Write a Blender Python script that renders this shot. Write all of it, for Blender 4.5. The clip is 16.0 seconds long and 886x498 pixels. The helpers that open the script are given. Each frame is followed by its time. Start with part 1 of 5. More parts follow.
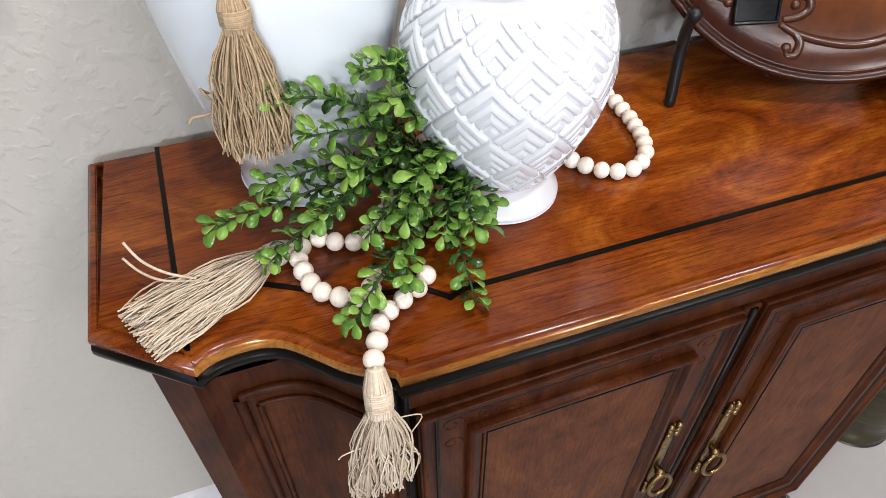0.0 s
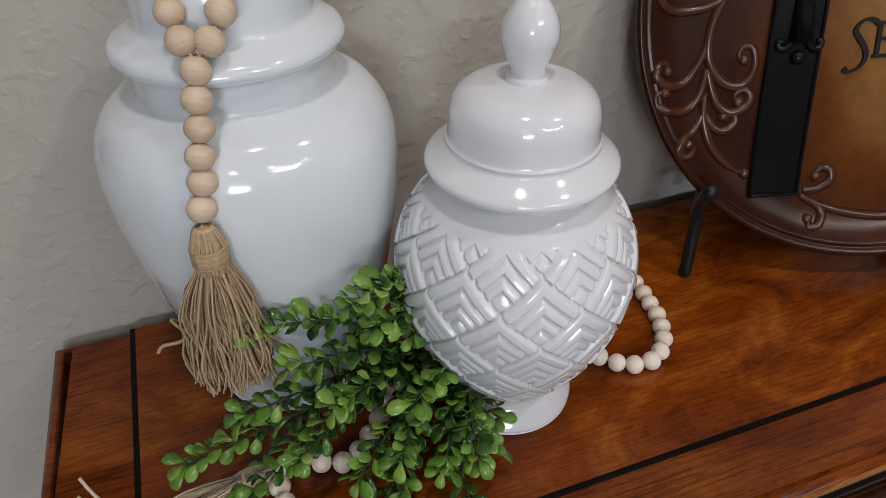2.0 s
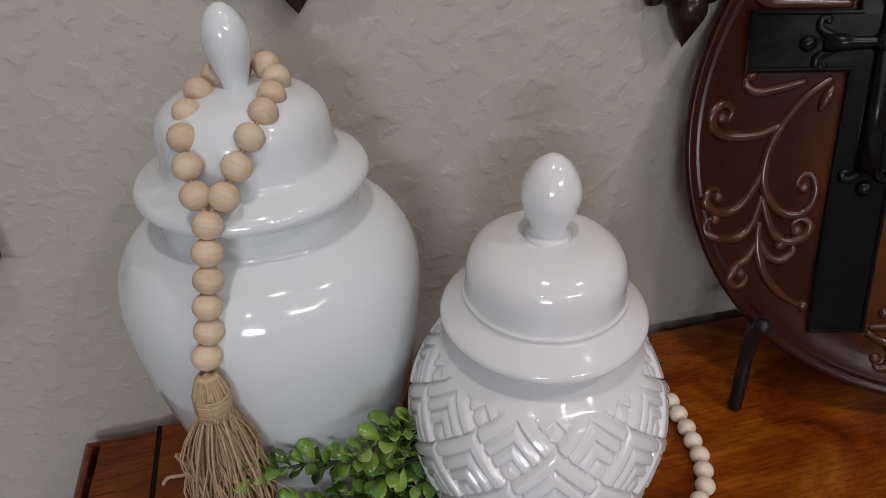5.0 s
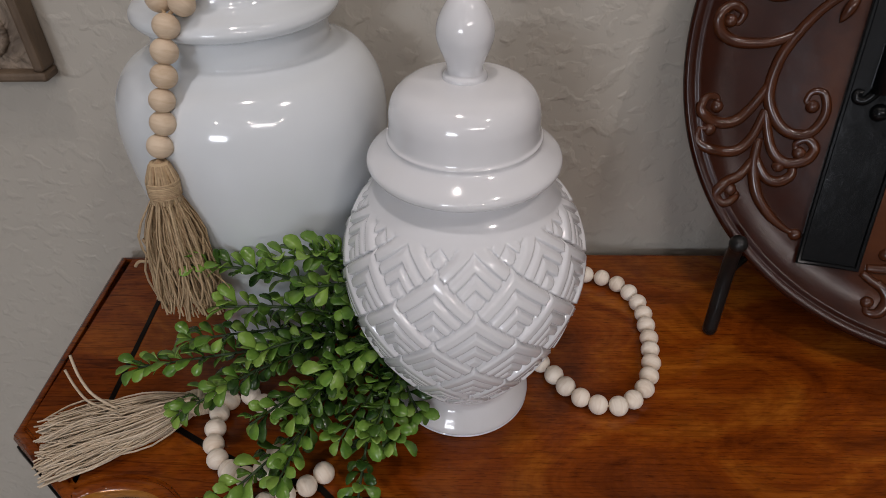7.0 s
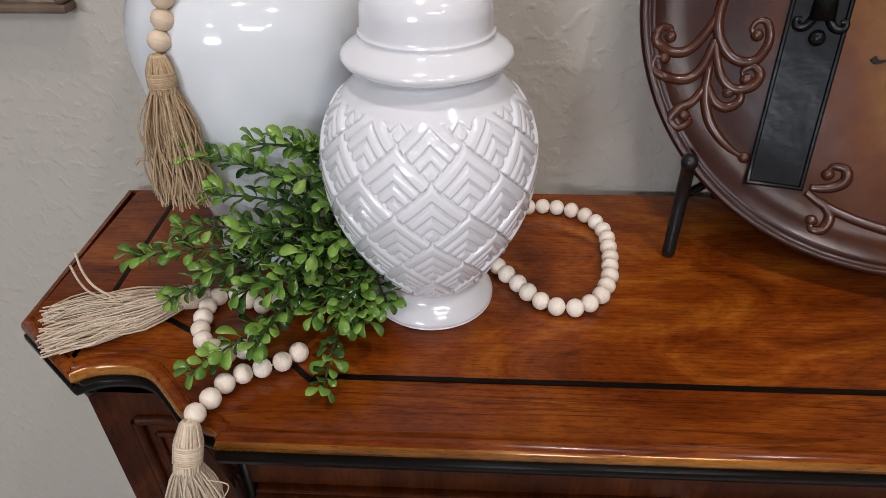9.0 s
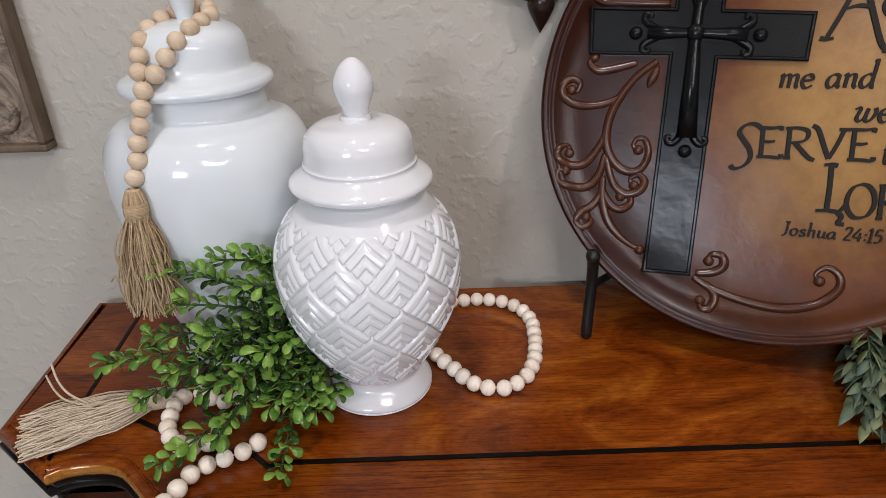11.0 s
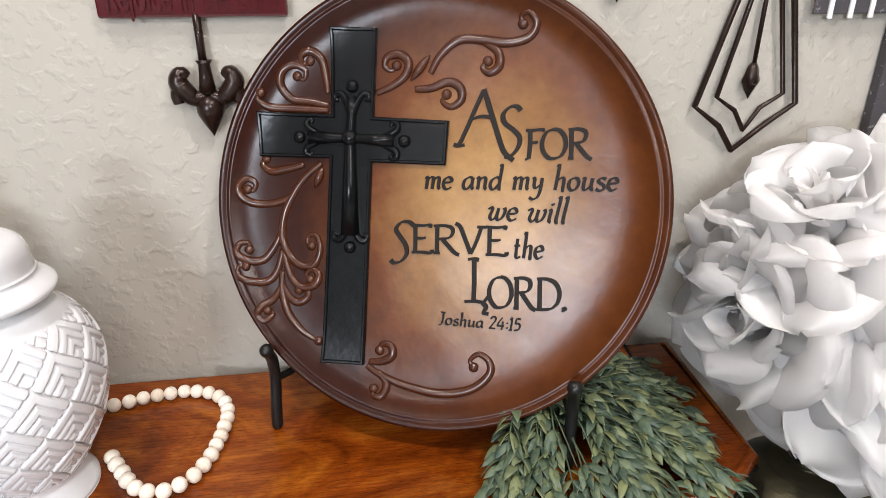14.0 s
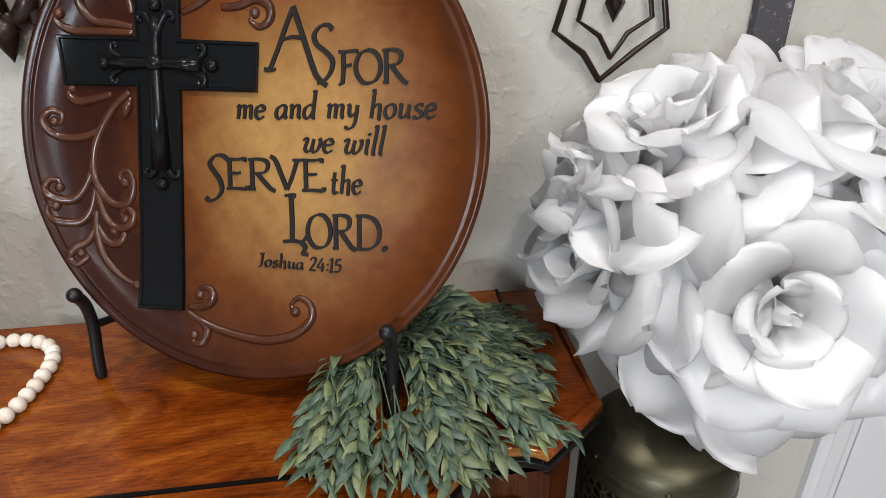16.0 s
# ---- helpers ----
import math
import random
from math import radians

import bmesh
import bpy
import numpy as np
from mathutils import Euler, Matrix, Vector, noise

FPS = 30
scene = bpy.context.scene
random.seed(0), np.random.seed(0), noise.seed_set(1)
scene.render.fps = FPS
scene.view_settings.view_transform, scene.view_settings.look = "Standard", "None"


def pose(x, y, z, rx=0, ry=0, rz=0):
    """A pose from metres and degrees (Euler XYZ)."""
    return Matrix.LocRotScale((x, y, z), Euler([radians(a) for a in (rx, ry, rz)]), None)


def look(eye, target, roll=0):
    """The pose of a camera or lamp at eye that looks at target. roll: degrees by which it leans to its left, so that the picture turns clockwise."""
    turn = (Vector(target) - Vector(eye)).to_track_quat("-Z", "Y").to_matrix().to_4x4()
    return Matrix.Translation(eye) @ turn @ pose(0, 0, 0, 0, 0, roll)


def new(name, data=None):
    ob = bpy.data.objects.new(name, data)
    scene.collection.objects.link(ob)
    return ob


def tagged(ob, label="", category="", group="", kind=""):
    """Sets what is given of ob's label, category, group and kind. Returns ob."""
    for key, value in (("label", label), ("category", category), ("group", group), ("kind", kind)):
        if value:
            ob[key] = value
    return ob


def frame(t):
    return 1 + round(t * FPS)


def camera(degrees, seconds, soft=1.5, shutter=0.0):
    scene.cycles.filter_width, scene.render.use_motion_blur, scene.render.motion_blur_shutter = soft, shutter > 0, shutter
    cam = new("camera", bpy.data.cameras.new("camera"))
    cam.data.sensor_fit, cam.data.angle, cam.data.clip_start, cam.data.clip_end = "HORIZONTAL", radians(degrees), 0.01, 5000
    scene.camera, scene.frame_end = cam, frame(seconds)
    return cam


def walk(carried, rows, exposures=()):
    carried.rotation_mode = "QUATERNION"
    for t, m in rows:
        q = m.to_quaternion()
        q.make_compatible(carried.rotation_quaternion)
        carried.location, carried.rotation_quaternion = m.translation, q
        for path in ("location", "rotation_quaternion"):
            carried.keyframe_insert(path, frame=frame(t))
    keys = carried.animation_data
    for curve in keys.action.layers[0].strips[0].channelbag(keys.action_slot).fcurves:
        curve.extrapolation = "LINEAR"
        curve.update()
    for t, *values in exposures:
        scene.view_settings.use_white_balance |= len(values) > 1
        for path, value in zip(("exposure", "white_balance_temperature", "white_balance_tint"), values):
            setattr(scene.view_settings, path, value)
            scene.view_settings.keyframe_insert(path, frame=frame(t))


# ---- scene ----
cam = camera(68.7, 16.0, soft=0.65)
PATH = [
    (0, (0.15, -0.588, 1.175), (0.61, 0.753, -0.236), -0.8),
    (0.5, (0.161, -0.583, 1.192), (0.616, 0.811, -0.168), -1.0),
    (1, (0.182, -0.563, 1.202), (0.631, 0.887, -0.101), -0.7),
    (1.5, (0.189, -0.527, 1.213), (0.654, 0.948, -0.055), -1.4),
    (2, (0.186, -0.486, 1.22), (0.698, 0.988, -0.031), -0.8),
    (2.5, (0.184, -0.466, 1.236), (0.713, 1.024, 0.01), -0.5),
    (3, (0.185, -0.447, 1.251), (0.725, 1.071, 0.066), -0.8),
    (3.2, (0.184, -0.439, 1.254), (0.737, 1.088, 0.087), -0.9),
    (5.3, (0.248, -0.454, 1.259), (0.523, 1.171, 0.126), -1.8),
    (5.5, (0.262, -0.465, 1.251), (0.49, 1.151, 0.095), -1.5),
    (6, (0.298, -0.487, 1.235), (0.431, 1.113, 0.042), -1.0),
    (6.5, (0.325, -0.501, 1.223), (0.365, 1.087, 0.008), -0.8),
    (7, (0.342, -0.526, 1.214), (0.297, 1.054, -0.012), -0.9),
    (7.5, (0.35, -0.549, 1.196), (0.268, 1.015, -0.048), -1.1),
    (8, (0.362, -0.576, 1.167), (0.26, 1.008, -0.05), -1.0),
    (8.2, (0.37, -0.584, 1.162), (0.261, 0.987, -0.071), -0.8),
    (10.3, (0.391, -0.661, 1.189), (0.345, 1.081, 0.206), -0.8),
    (10.5, (0.399, -0.665, 1.196), (0.352, 1.082, 0.223), -1.1),
    (11, (0.408, -0.685, 1.21), (0.424, 1.09, 0.289), -1.6),
    (11.5, (0.428, -0.696, 1.222), (0.529, 1.093, 0.334), -1.3),
    (12, (0.451, -0.706, 1.232), (0.634, 1.092, 0.375), -0.9),
    (12.5, (0.482, -0.71, 1.239), (0.726, 1.093, 0.407), -1.1),
    (13, (0.551, -0.7, 1.254), (0.814, 1.117, 0.461), -1.3),
    (13.5, (0.614, -0.698, 1.264), (0.874, 1.119, 0.47), -0.8),
    (14, (0.664, -0.703, 1.265), (0.918, 1.109, 0.458), -0.2),
    (14.5, (0.724, -0.697, 1.254), (0.957, 1.103, 0.414), -0.3),
    (15, (0.771, -0.698, 1.242), (0.978, 1.081, 0.352), -0.5),
    (15.5, (0.802, -0.696, 1.233), (1.03, 1.067, 0.316), -0.6),
    (16, (0.838, -0.693, 1.223), (1.087, 1.067, 0.307), -0.4),
]
EXPOSURES = [(0, 0.40, 6350, 14), (0.7, -0.06, 6400, 14), (1.5, -0.55, 6450, 14), (3.0, -0.99, 6600, 15), (5.3, -0.98, 6700, 16), (7.0, -1.03, 6750, 17), (8.2, -0.55, 6650, 17), (10.3, -0.36, 6500, 16),
             (12.0, -0.35, 6550, 14), (12.5, -0.03, 6550, 13), (13.5, 0.30, 6600, 13), (15, 0.50, 6500, 12), (16, 0.20, 6300, 10)]
walk(cam, [(t, look(eye, target, roll)) for t, eye, target, roll in PATH], EXPOSURES)

# ---- world, lamps ----
world = bpy.data.worlds.new("world")
scene.world = world
world.use_nodes = True
_bg = world.node_tree.nodes["Background"]
_sky = world.node_tree.nodes.new("ShaderNodeTexSky")
_sky.sky_type, _sky.sun_disc = "NISHITA", False
_sky.sun_elevation, _sky.sun_rotation = radians(35), radians(200)
world.node_tree.links.new(_sky.outputs[0], _bg.inputs[0])
_bg.inputs[1].default_value = 0.1

ROOM = (-2.6, 3.2, -5.5, 0.013, 2.6)     # x0, x1, y0, y1 (the display wall), ceiling height
WINDOW = (-2.10, -0.75, 1.70, 2.42)        # x0, x1, z0, z1 in the opposite wall
CANS = [(0.20, -0.56, 10.5), (1.17, -0.92, 12.5), (-0.7, -2.4, 8.6), (0.6, -2.5, 8.6), (1.9, -2.4, 8.6)]     # x, y, watts
FILL_PANEL = (1.30, -3.00)                   # added fill panel further back in the room, clear of the plate's reflections


def area_lamp(name, m, sx, sy, watts, colour, shape="RECTANGLE"):
    data = bpy.data.lights.new(name, "AREA")
    data.shape, data.size, data.size_y, data.energy, data.color = shape, sx, sy, watts, colour
    ob = new(name, data)
    ob.matrix_world = m
    return ob


area_lamp("window_daylight", look(((WINDOW[0] + WINDOW[1]) / 2, ROOM[2] + 0.03, (WINDOW[2] + WINDOW[3]) / 2), (0.7, 0, 1.2)),
          WINDOW[1] - WINDOW[0], WINDOW[3] - WINDOW[2], 135, (0.80, 0.90, 1.0))
for cx, cy, watts in CANS:
    area_lamp("can_lamp", pose(cx, cy, ROOM[4] - 0.02), 0.11, 0.11, watts, (1.0, 0.955, 0.92), "DISK")
# added fill lamp that brightens roses and plate from the front right
area_lamp("fill_panel_lamp", pose(FILL_PANEL[0], FILL_PANEL[1], ROOM[4] - 0.035), 1.15, 0.55, 54, (1.0, 0.98, 0.96))

# ---- materials ----


class Mat:
    """A small builder round one principled material."""

    def __init__(self, name, rough=0.5, metal=0.0, colour=(0.5, 0.5, 0.5), coat=0.0, spec=0.5):
        self.m = bpy.data.materials.new(name)
        self.m.use_nodes = True
        self.t = self.m.node_tree
        self.b = self.t.nodes["Principled BSDF"]
        self.b.inputs["Base Color"].default_value = (*colour, 1)
        self.b.inputs["Roughness"].default_value = rough
        self.b.inputs["Metallic"].default_value = metal
        self.b.inputs["Coat Weight"].default_value = coat
        self.b.inputs["Coat Roughness"].default_value = 0.06
        self.b.inputs["Specular IOR Level"].default_value = spec

    def node(self, kind, **values):
        n = self.t.nodes.new(kind)
        for k, v in values.items():
            n.inputs[k].default_value = v
        return n

    def link(self, a, b):
        self.t.links.new(a, b)

    def coords(self, scale=(1, 1, 1), turn=(0, 0, 0), object_space=True):
        c = self.node("ShaderNodeTexCoord")
        mp = self.node("ShaderNodeMapping", Scale=scale, Rotation=turn)
        self.link(c.outputs["Object" if object_space else "Generated"], mp.inputs[0])
        return mp.outputs[0]

    def noise(self, vec, scale, detail=4, rough=0.5, distort=0.0):
        n = self.node("ShaderNodeTexNoise", Scale=scale, Detail=detail, Roughness=rough, Distortion=distort)
        self.link(vec, n.inputs["Vector"])
        return n.outputs[0]

    def ramp(self, fac, stops):
        r = self.node("ShaderNodeValToRGB")
        e = r.color_ramp.elements
        while len(e) < len(stops):
            e.new(0.5)
        for el, (p, c) in zip(e, stops):
            el.position, el.color = p, (*c, 1) if len(c) == 3 else c
        self.link(fac, r.inputs[0])
        return r.outputs[0]

    def mix(self, fac, a, b, mode="MIX"):
        n = self.node("ShaderNodeMix")
        n.data_type, n.blend_type = "RGBA", mode
        for sock, v in ((n.inputs[0], fac), (n.inputs[6], a), (n.inputs[7], b)):
            if isinstance(v, (int, float)):
                sock.default_value = v
            elif isinstance(v, tuple):
                sock.default_value = (*v, 1)
            else:
                self.link(v, sock)
        return n.outputs[2]

    def colour(self, out):
        self.link(out, self.b.inputs["Base Color"])
        return self

    def rough(self, fac, lo, hi):
        r = self.node("ShaderNodeMapRange")
        r.inputs["To Min"].default_value, r.inputs["To Max"].default_value = lo, hi
        self.link(fac, r.inputs[0])
        self.link(r.outputs[0], self.b.inputs["Roughness"])
        return self

    def bump(self, fac, strength, distance=0.002):
        b = self.node("ShaderNodeBump", Strength=strength, Distance=distance)
        self.link(fac, b.inputs["Height"])
        old = self.b.inputs["Normal"].links
        if old:
            self.link(old[0].from_socket, b.inputs["Normal"])
        self.link(b.outputs[0], self.b.inputs["Normal"])
        return self

    def random(self):
        return self.node("ShaderNodeObjectInfo").outputs["Random"]


def wood(name, dark, mid, light, along=0, rough=(0.16, 0.3), streak=1.0, coat=0.3, spec=0.35, lines=0.0):
    """Polished wood with figure along axis 0 (x), 1 (y) or 2 (z), in object metres."""
    k = Mat(name, 0.25, coat=coat, spec=spec)
    sc = [13, 13, 13]
    sc[along] = 6.5
    v = k.coords(tuple(sc))
    fine = [210, 210, 210]
    fine[along] = 48
    vf = k.coords(tuple(fine))
    big = k.noise(v, 1.0, 6, 0.62, 1.6 * streak)
    grain = k.noise(vf, 1.0, 3, 0.6, 0.4)
    blotch = k.noise(k.coords((5, 5, 5)), 1.0, 3, 0.5, 0.5)
    wv = k.node("ShaderNodeTexWave", Scale=1.0, Distortion=7.0, Detail=3.0)
    wv.inputs["Detail Scale"].default_value = 0.8
    wv.bands_direction = "YXX"[along]
    stretch = [62, 62, 62]
    stretch[along] = 9
    k.link(k.coords(tuple(stretch)), wv.inputs["Vector"])
    base = k.ramp(big, [(0.28, dark), (0.50, mid), (0.74, light)])
    grained = k.mix(0.35, base, k.ramp(grain, [(0.38, (0.42, 0.36, 0.32)), (0.55, (1, 1, 1))]), "MULTIPLY")
    grained = k.mix(0.32, grained, k.ramp(wv.outputs["Fac"], [(0.02, (0.45, 0.38, 0.34)), (0.22, (1, 1, 1))]), "MULTIPLY")
    pore = [820, 820, 820]
    pore[along] = 95
    flecks = k.noise(k.coords(tuple(pore)), 1.0, 2, 0.5, 0.2)
    grained = k.mix(0.5, grained, k.ramp(flecks, [(0.33, (0.34, 0.28, 0.25)), (0.43, (1, 1, 1))]), "MULTIPLY")
    if lines:                               # long dark growth lines, wandering along the board
        ring = [58, 58, 58]
        ring[along] = 3.2
        run = k.noise(k.coords(tuple(ring)), 1.0, 3, 0.55, 0.9)
        grained = k.mix(lines, grained, k.ramp(run, [(0.42, (1, 1, 1)), (0.455, (0.30, 0.22, 0.18)), (0.485, (1, 1, 1))]), "MULTIPLY")
    k.colour(k.mix(0.55, grained, k.ramp(blotch, [(0.3, (0.50, 0.45, 0.43)), (0.65, (1.18, 1.18, 1.18))]), "MULTIPLY"))
    k.rough(grain, rough[1], rough[0])
    k.bump(grain, 0.12, 0.0006)
    return k.m


def painted_wall():
    k = Mat("wall_paint", 0.75, colour=(0.55, 0.53, 0.48))
    v = k.coords()
    blobs = k.noise(v, 70, 3, 0.45, 0.2)
    flat = k.ramp(blobs, [(0.50, (0, 0, 0)), (0.66, (1, 1, 1))])
    k.bump(flat, 0.40, 0.0017)
    k.bump(k.noise(v, 300, 2), 0.07, 0.0006)
    k.colour(k.mix(k.noise(v, 3, 3), (0.430, 0.402, 0.350), (0.475, 0.446, 0.392)))
    return k.m


def glaze(name, tint):
    k = Mat(name, 0.1, colour=tint, coat=0.5)
    v = k.coords()
    k.colour(k.mix(k.noise(v, 14, 3), tuple(c * 0.965 for c in tint), tint))
    k.bump(k.noise(v, 45, 3), 0.05, 0.0012)
    k.rough(k.noise(v, 90, 3), 0.06, 0.16)
    return k.m


def leafy(name, a, b, c, rough=0.38, trans=0.12):
    k = Mat(name, rough)
    r = k.random()
    v = k.coords((1, 1, 1))
    k.colour(k.mix(0.35, k.ramp(r, [(0.0, a), (0.5, b), (1.0, c)]), k.ramp(k.noise(v, 160, 3), [(0.35, a), (0.7, c)])))
    k.b.inputs["Subsurface Weight"].default_value = 0.0
    k.bump(k.noise(v, 320, 2), 0.2, 0.0006)
    return k.m


def fibre(name, a, b):
    k = Mat(name, 0.85, spec=0.2)
    g = k.node("ShaderNodeNewGeometry")
    k.colour(k.mix(0.3, k.ramp(g.outputs["Random Per Island"], [(0, a), (1, b)]), k.ramp(k.noise(k.coords(), 400, 3), [(0.35, a), (0.65, b)])))
    return k.m


def iron(name, colour, rough=0.32):
    k = Mat(name, rough, 0.35, colour)
    v = k.coords()
    k.colour(k.mix(k.noise(v, 60, 4), tuple(c * 0.6 for c in colour), tuple(c * 1.5 for c in colour)))
    k.bump(k.noise(v, 130, 4), 0.25, 0.001)
    k.rough(k.noise(v, 80, 3), rough - 0.12, rough + 0.14)
    return k.m


M_WALL = painted_wall()
M_TRIM = Mat("white_trim_paint", 0.35, colour=(0.62, 0.61, 0.61))
M_TRIM.bump(M_TRIM.noise(M_TRIM.coords((1, 1, 40)), 6, 3), 0.05, 0.001)
M_TRIM = M_TRIM.m
# unseen walls: invented dark taupe that keeps reflections in glossy things dim
M_FAR = Mat("dark_unseen_wall", 0.85, colour=(0.24, 0.22, 0.20)).m
M_CEIL = Mat("ceiling_paint", 0.9, colour=(0.52, 0.51, 0.50)).m
M_TILE = Mat("floor_tile", 0.35)
M_TILE.colour(M_TILE.mix(M_TILE.noise(M_TILE.coords(), 7, 5), (0.36, 0.345, 0.33), (0.44, 0.425, 0.41)))
M_TILE = M_TILE.m
M_GROUT = Mat("grout", 0.9, colour=(0.24, 0.23, 0.21)).m
M_TOP = wood("walnut_field", (0.072, 0.0115, 0.0011), (0.215, 0.044, 0.0038), (0.40, 0.122, 0.0115), 0, (0.14, 0.25), 1.0, 0.0, 0.34, 0.18)
M_BORDER = wood("walnut_border", (0.064, 0.0102, 0.0011), (0.185, 0.037, 0.0034), (0.31, 0.085, 0.0085), 0, (0.14, 0.25), 0.7, 0.0, 0.34, 0.65)
# golden highlight on the varnished front bead, put into the wood's colour
M_EDGE = wood("edge_painted_highlight", (0.16, 0.046, 0.006), (0.37, 0.140, 0.020), (0.54, 0.235, 0.036), 0, (0.16, 0.26), 0.6, 0.2)
M_EDGE.node_tree.nodes["Principled BSDF"].inputs["Metallic"].default_value = 0.3
M_DOORWOOD = wood("aged_walnut_doors", (0.021, 0.0043, 0.0012), (0.056, 0.0135, 0.0031), (0.108, 0.031, 0.0075), 2, (0.34, 0.48), 0.8, 0.0, 0.12, 0.3)
M_PANEL = wood("burl_panel", (0.044, 0.0112, 0.0032), (0.090, 0.026, 0.0076), (0.135, 0.045, 0.014), 2, (0.42, 0.55), 1.8, 0.0, 0.12)
M_EBONY = Mat("black_lacquer", 0.3, colour=(0.005, 0.004, 0.003), spec=0.12).m
M_BRASS = iron("aged_brass", (0.21, 0.135, 0.055), 0.30)
M_BRASS.node_tree.nodes["Principled BSDF"].inputs["Metallic"].default_value = 1.0
M_WHITE = glaze("white_glaze", (0.70, 0.745, 0.775))
M_WHITE2 = glaze("white_glaze_relief", (0.735, 0.745, 0.765))
M_BEAD = Mat("raw_wood_bead", 0.6)
_v = M_BEAD.coords((1, 1, 1))
M_BEAD.colour(M_BEAD.mix(0.5, M_BEAD.ramp(M_BEAD.random(), [(0, (0.52, 0.38, 0.25)), (0.5, (0.62, 0.48, 0.34)), (1, (0.68, 0.55, 0.41))]),
                         M_BEAD.ramp(M_BEAD.noise(M_BEAD.coords((60, 60, 260)), 1.0, 4, 0.6, 0.6), [(0.35, (0.50, 0.36, 0.23)), (0.6, (0.68, 0.55, 0.41))])))
M_BEAD = M_BEAD.m
M_BEAD2 = M_BEAD.copy()
M_BEAD2.name = "pale_wood_bead"
for n in M_BEAD2.node_tree.nodes:
    if n.type == "VALTORGB":
        for e in n.color_ramp.elements:
            e.color = (min(0.88, e.color[0] * 1.32), min(0.82, e.color[1] * 1.50), min(0.72, e.color[2] * 1.80), 1)
M_JUTE = fibre("jute", (0.30, 0.20, 0.115), (0.56, 0.42, 0.26))
M_JUTE2 = fibre("pale_jute", (0.46, 0.36, 0.25), (0.74, 0.63, 0.49))
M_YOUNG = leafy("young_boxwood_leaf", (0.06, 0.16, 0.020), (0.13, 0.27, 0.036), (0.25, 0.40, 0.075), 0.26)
M_LEAF = leafy("boxwood_leaf", (0.010, 0.037, 0.007), (0.028, 0.081, 0.013), (0.094, 0.192, 0.028), 0.22)
M_STEM = Mat("green_stem", 0.5, colour=(0.025, 0.055, 0.015)).m
M_SAGE = leafy("sage_leaf", (0.026, 0.055, 0.046), (0.062, 0.104, 0.070), (0.20, 0.22, 0.09), 0.5)
M_SAGESTEM = Mat("sage_stem", 0.6, colour=(0.06, 0.085, 0.045)).m
M_IRON = iron("black_iron", (0.010, 0.010, 0.010), 0.35)
M_BRONZE = iron("dark_bronze_ornament", (0.020, 0.009, 0.006), 0.3)
M_RED = Mat("red_enamel", 0.12, colour=(0.075, 0.006, 0.010), coat=0.7).m
M_PETAL = Mat("white_foam_petal", 0.65, colour=(0.84, 0.83, 0.82))
M_PETAL.colour(M_PETAL.mix(M_PETAL.noise(M_PETAL.coords(), 18, 3), (0.93, 0.935, 0.94), (0.95, 0.945, 0.94)))
_tr = M_PETAL.node("ShaderNodeBsdfTranslucent", Color=(0.97, 0.96, 0.955, 1))
M_PETAL.b.inputs["Subsurface Weight"].default_value = 0.6
M_PETAL.b.inputs["Subsurface Radius"].default_value = (1.0, 0.95, 0.9)
M_PETAL.b.inputs["Subsurface Scale"].default_value = 0.02
_mx = M_PETAL.node("ShaderNodeMixShader", Fac=0.62)
M_PETAL.link(M_PETAL.b.outputs[0], _mx.inputs[1])
M_PETAL.link(_tr.outputs[0], _mx.inputs[2])
M_PETAL.link(_mx.outputs[0], M_PETAL.t.nodes["Material Output"].inputs[0])
M_PETAL = M_PETAL.m

# ---- mesh helpers ----


def mesh_of(name, bm, material, smooth=True):
    me = bpy.data.meshes.new(name)
    bm.normal_update()
    bm.to_mesh(me)
    bm.free()
    for m in material if isinstance(material, (list, tuple)) else [material]:
        me.materials.append(m)
    if smooth:
        me.shade_smooth()
    return me


def part(name, bm, material, parent=None, label="", smooth=True, m=None):
    ob = new(name, mesh_of(name, bm, material, smooth) if isinstance(bm, bmesh.types.BMesh) else bm)
    if parent is not None:
        ob.parent = parent
    if m is not None:
        ob.matrix_basis = m
    if label:
        ob["label"] = label
    return ob


def thing(name, label, category, m=None, group="", kind=""):
    ob = new(name)
    ob.empty_display_size = 0.05
    if m is not None:
        ob.matrix_basis = m
    return tagged(ob, label, category, group, kind)


def box(bm, x0, x1, y0, y1, z0, z1, bevel=0.0, m=None):
    vs = [bm.verts.new((x, y, z)) for x in (x0, x1) for y in (y0, y1) for z in (z0, z1)]
    for f in ((0, 1, 3, 2), (4, 6, 7, 5), (0, 4, 5, 1), (2, 3, 7, 6), (0, 2, 6, 4), (1, 5, 7, 3)):
        bm.faces.new([vs[i] for i in f])
    if bevel:
        es = {e for v in vs for e in v.link_edges}
        bevelled = bmesh.ops.bevel(bm, geom=list(es), offset=bevel, segments=2, affect="EDGES", profile=0.5)
        vs = list({v for f in bevelled["faces"] for v in f.verts})
    if m is not None:
        for v in vs:
            v.co = m @ v.co
    return vs


def catmull(points, per=8, closed=False):
    p = [Vector(q) for q in points]
    n = len(p)
    out = []
    for i in range(n if closed else n - 1):
        a, b, c, d = (p[(i + k) % n] if closed else p[min(max(i + k, 0), n - 1)] for k in (-1, 0, 1, 2))
        for j in range(per):
            t = j / per
            out.append(0.5 * (2 * b + (c - a) * t + (2 * a - 5 * b + 4 * c - d) * t * t + (3 * b - a - 3 * c + d) * t ** 3))
    if not closed:
        out.append(p[-1])
    return out


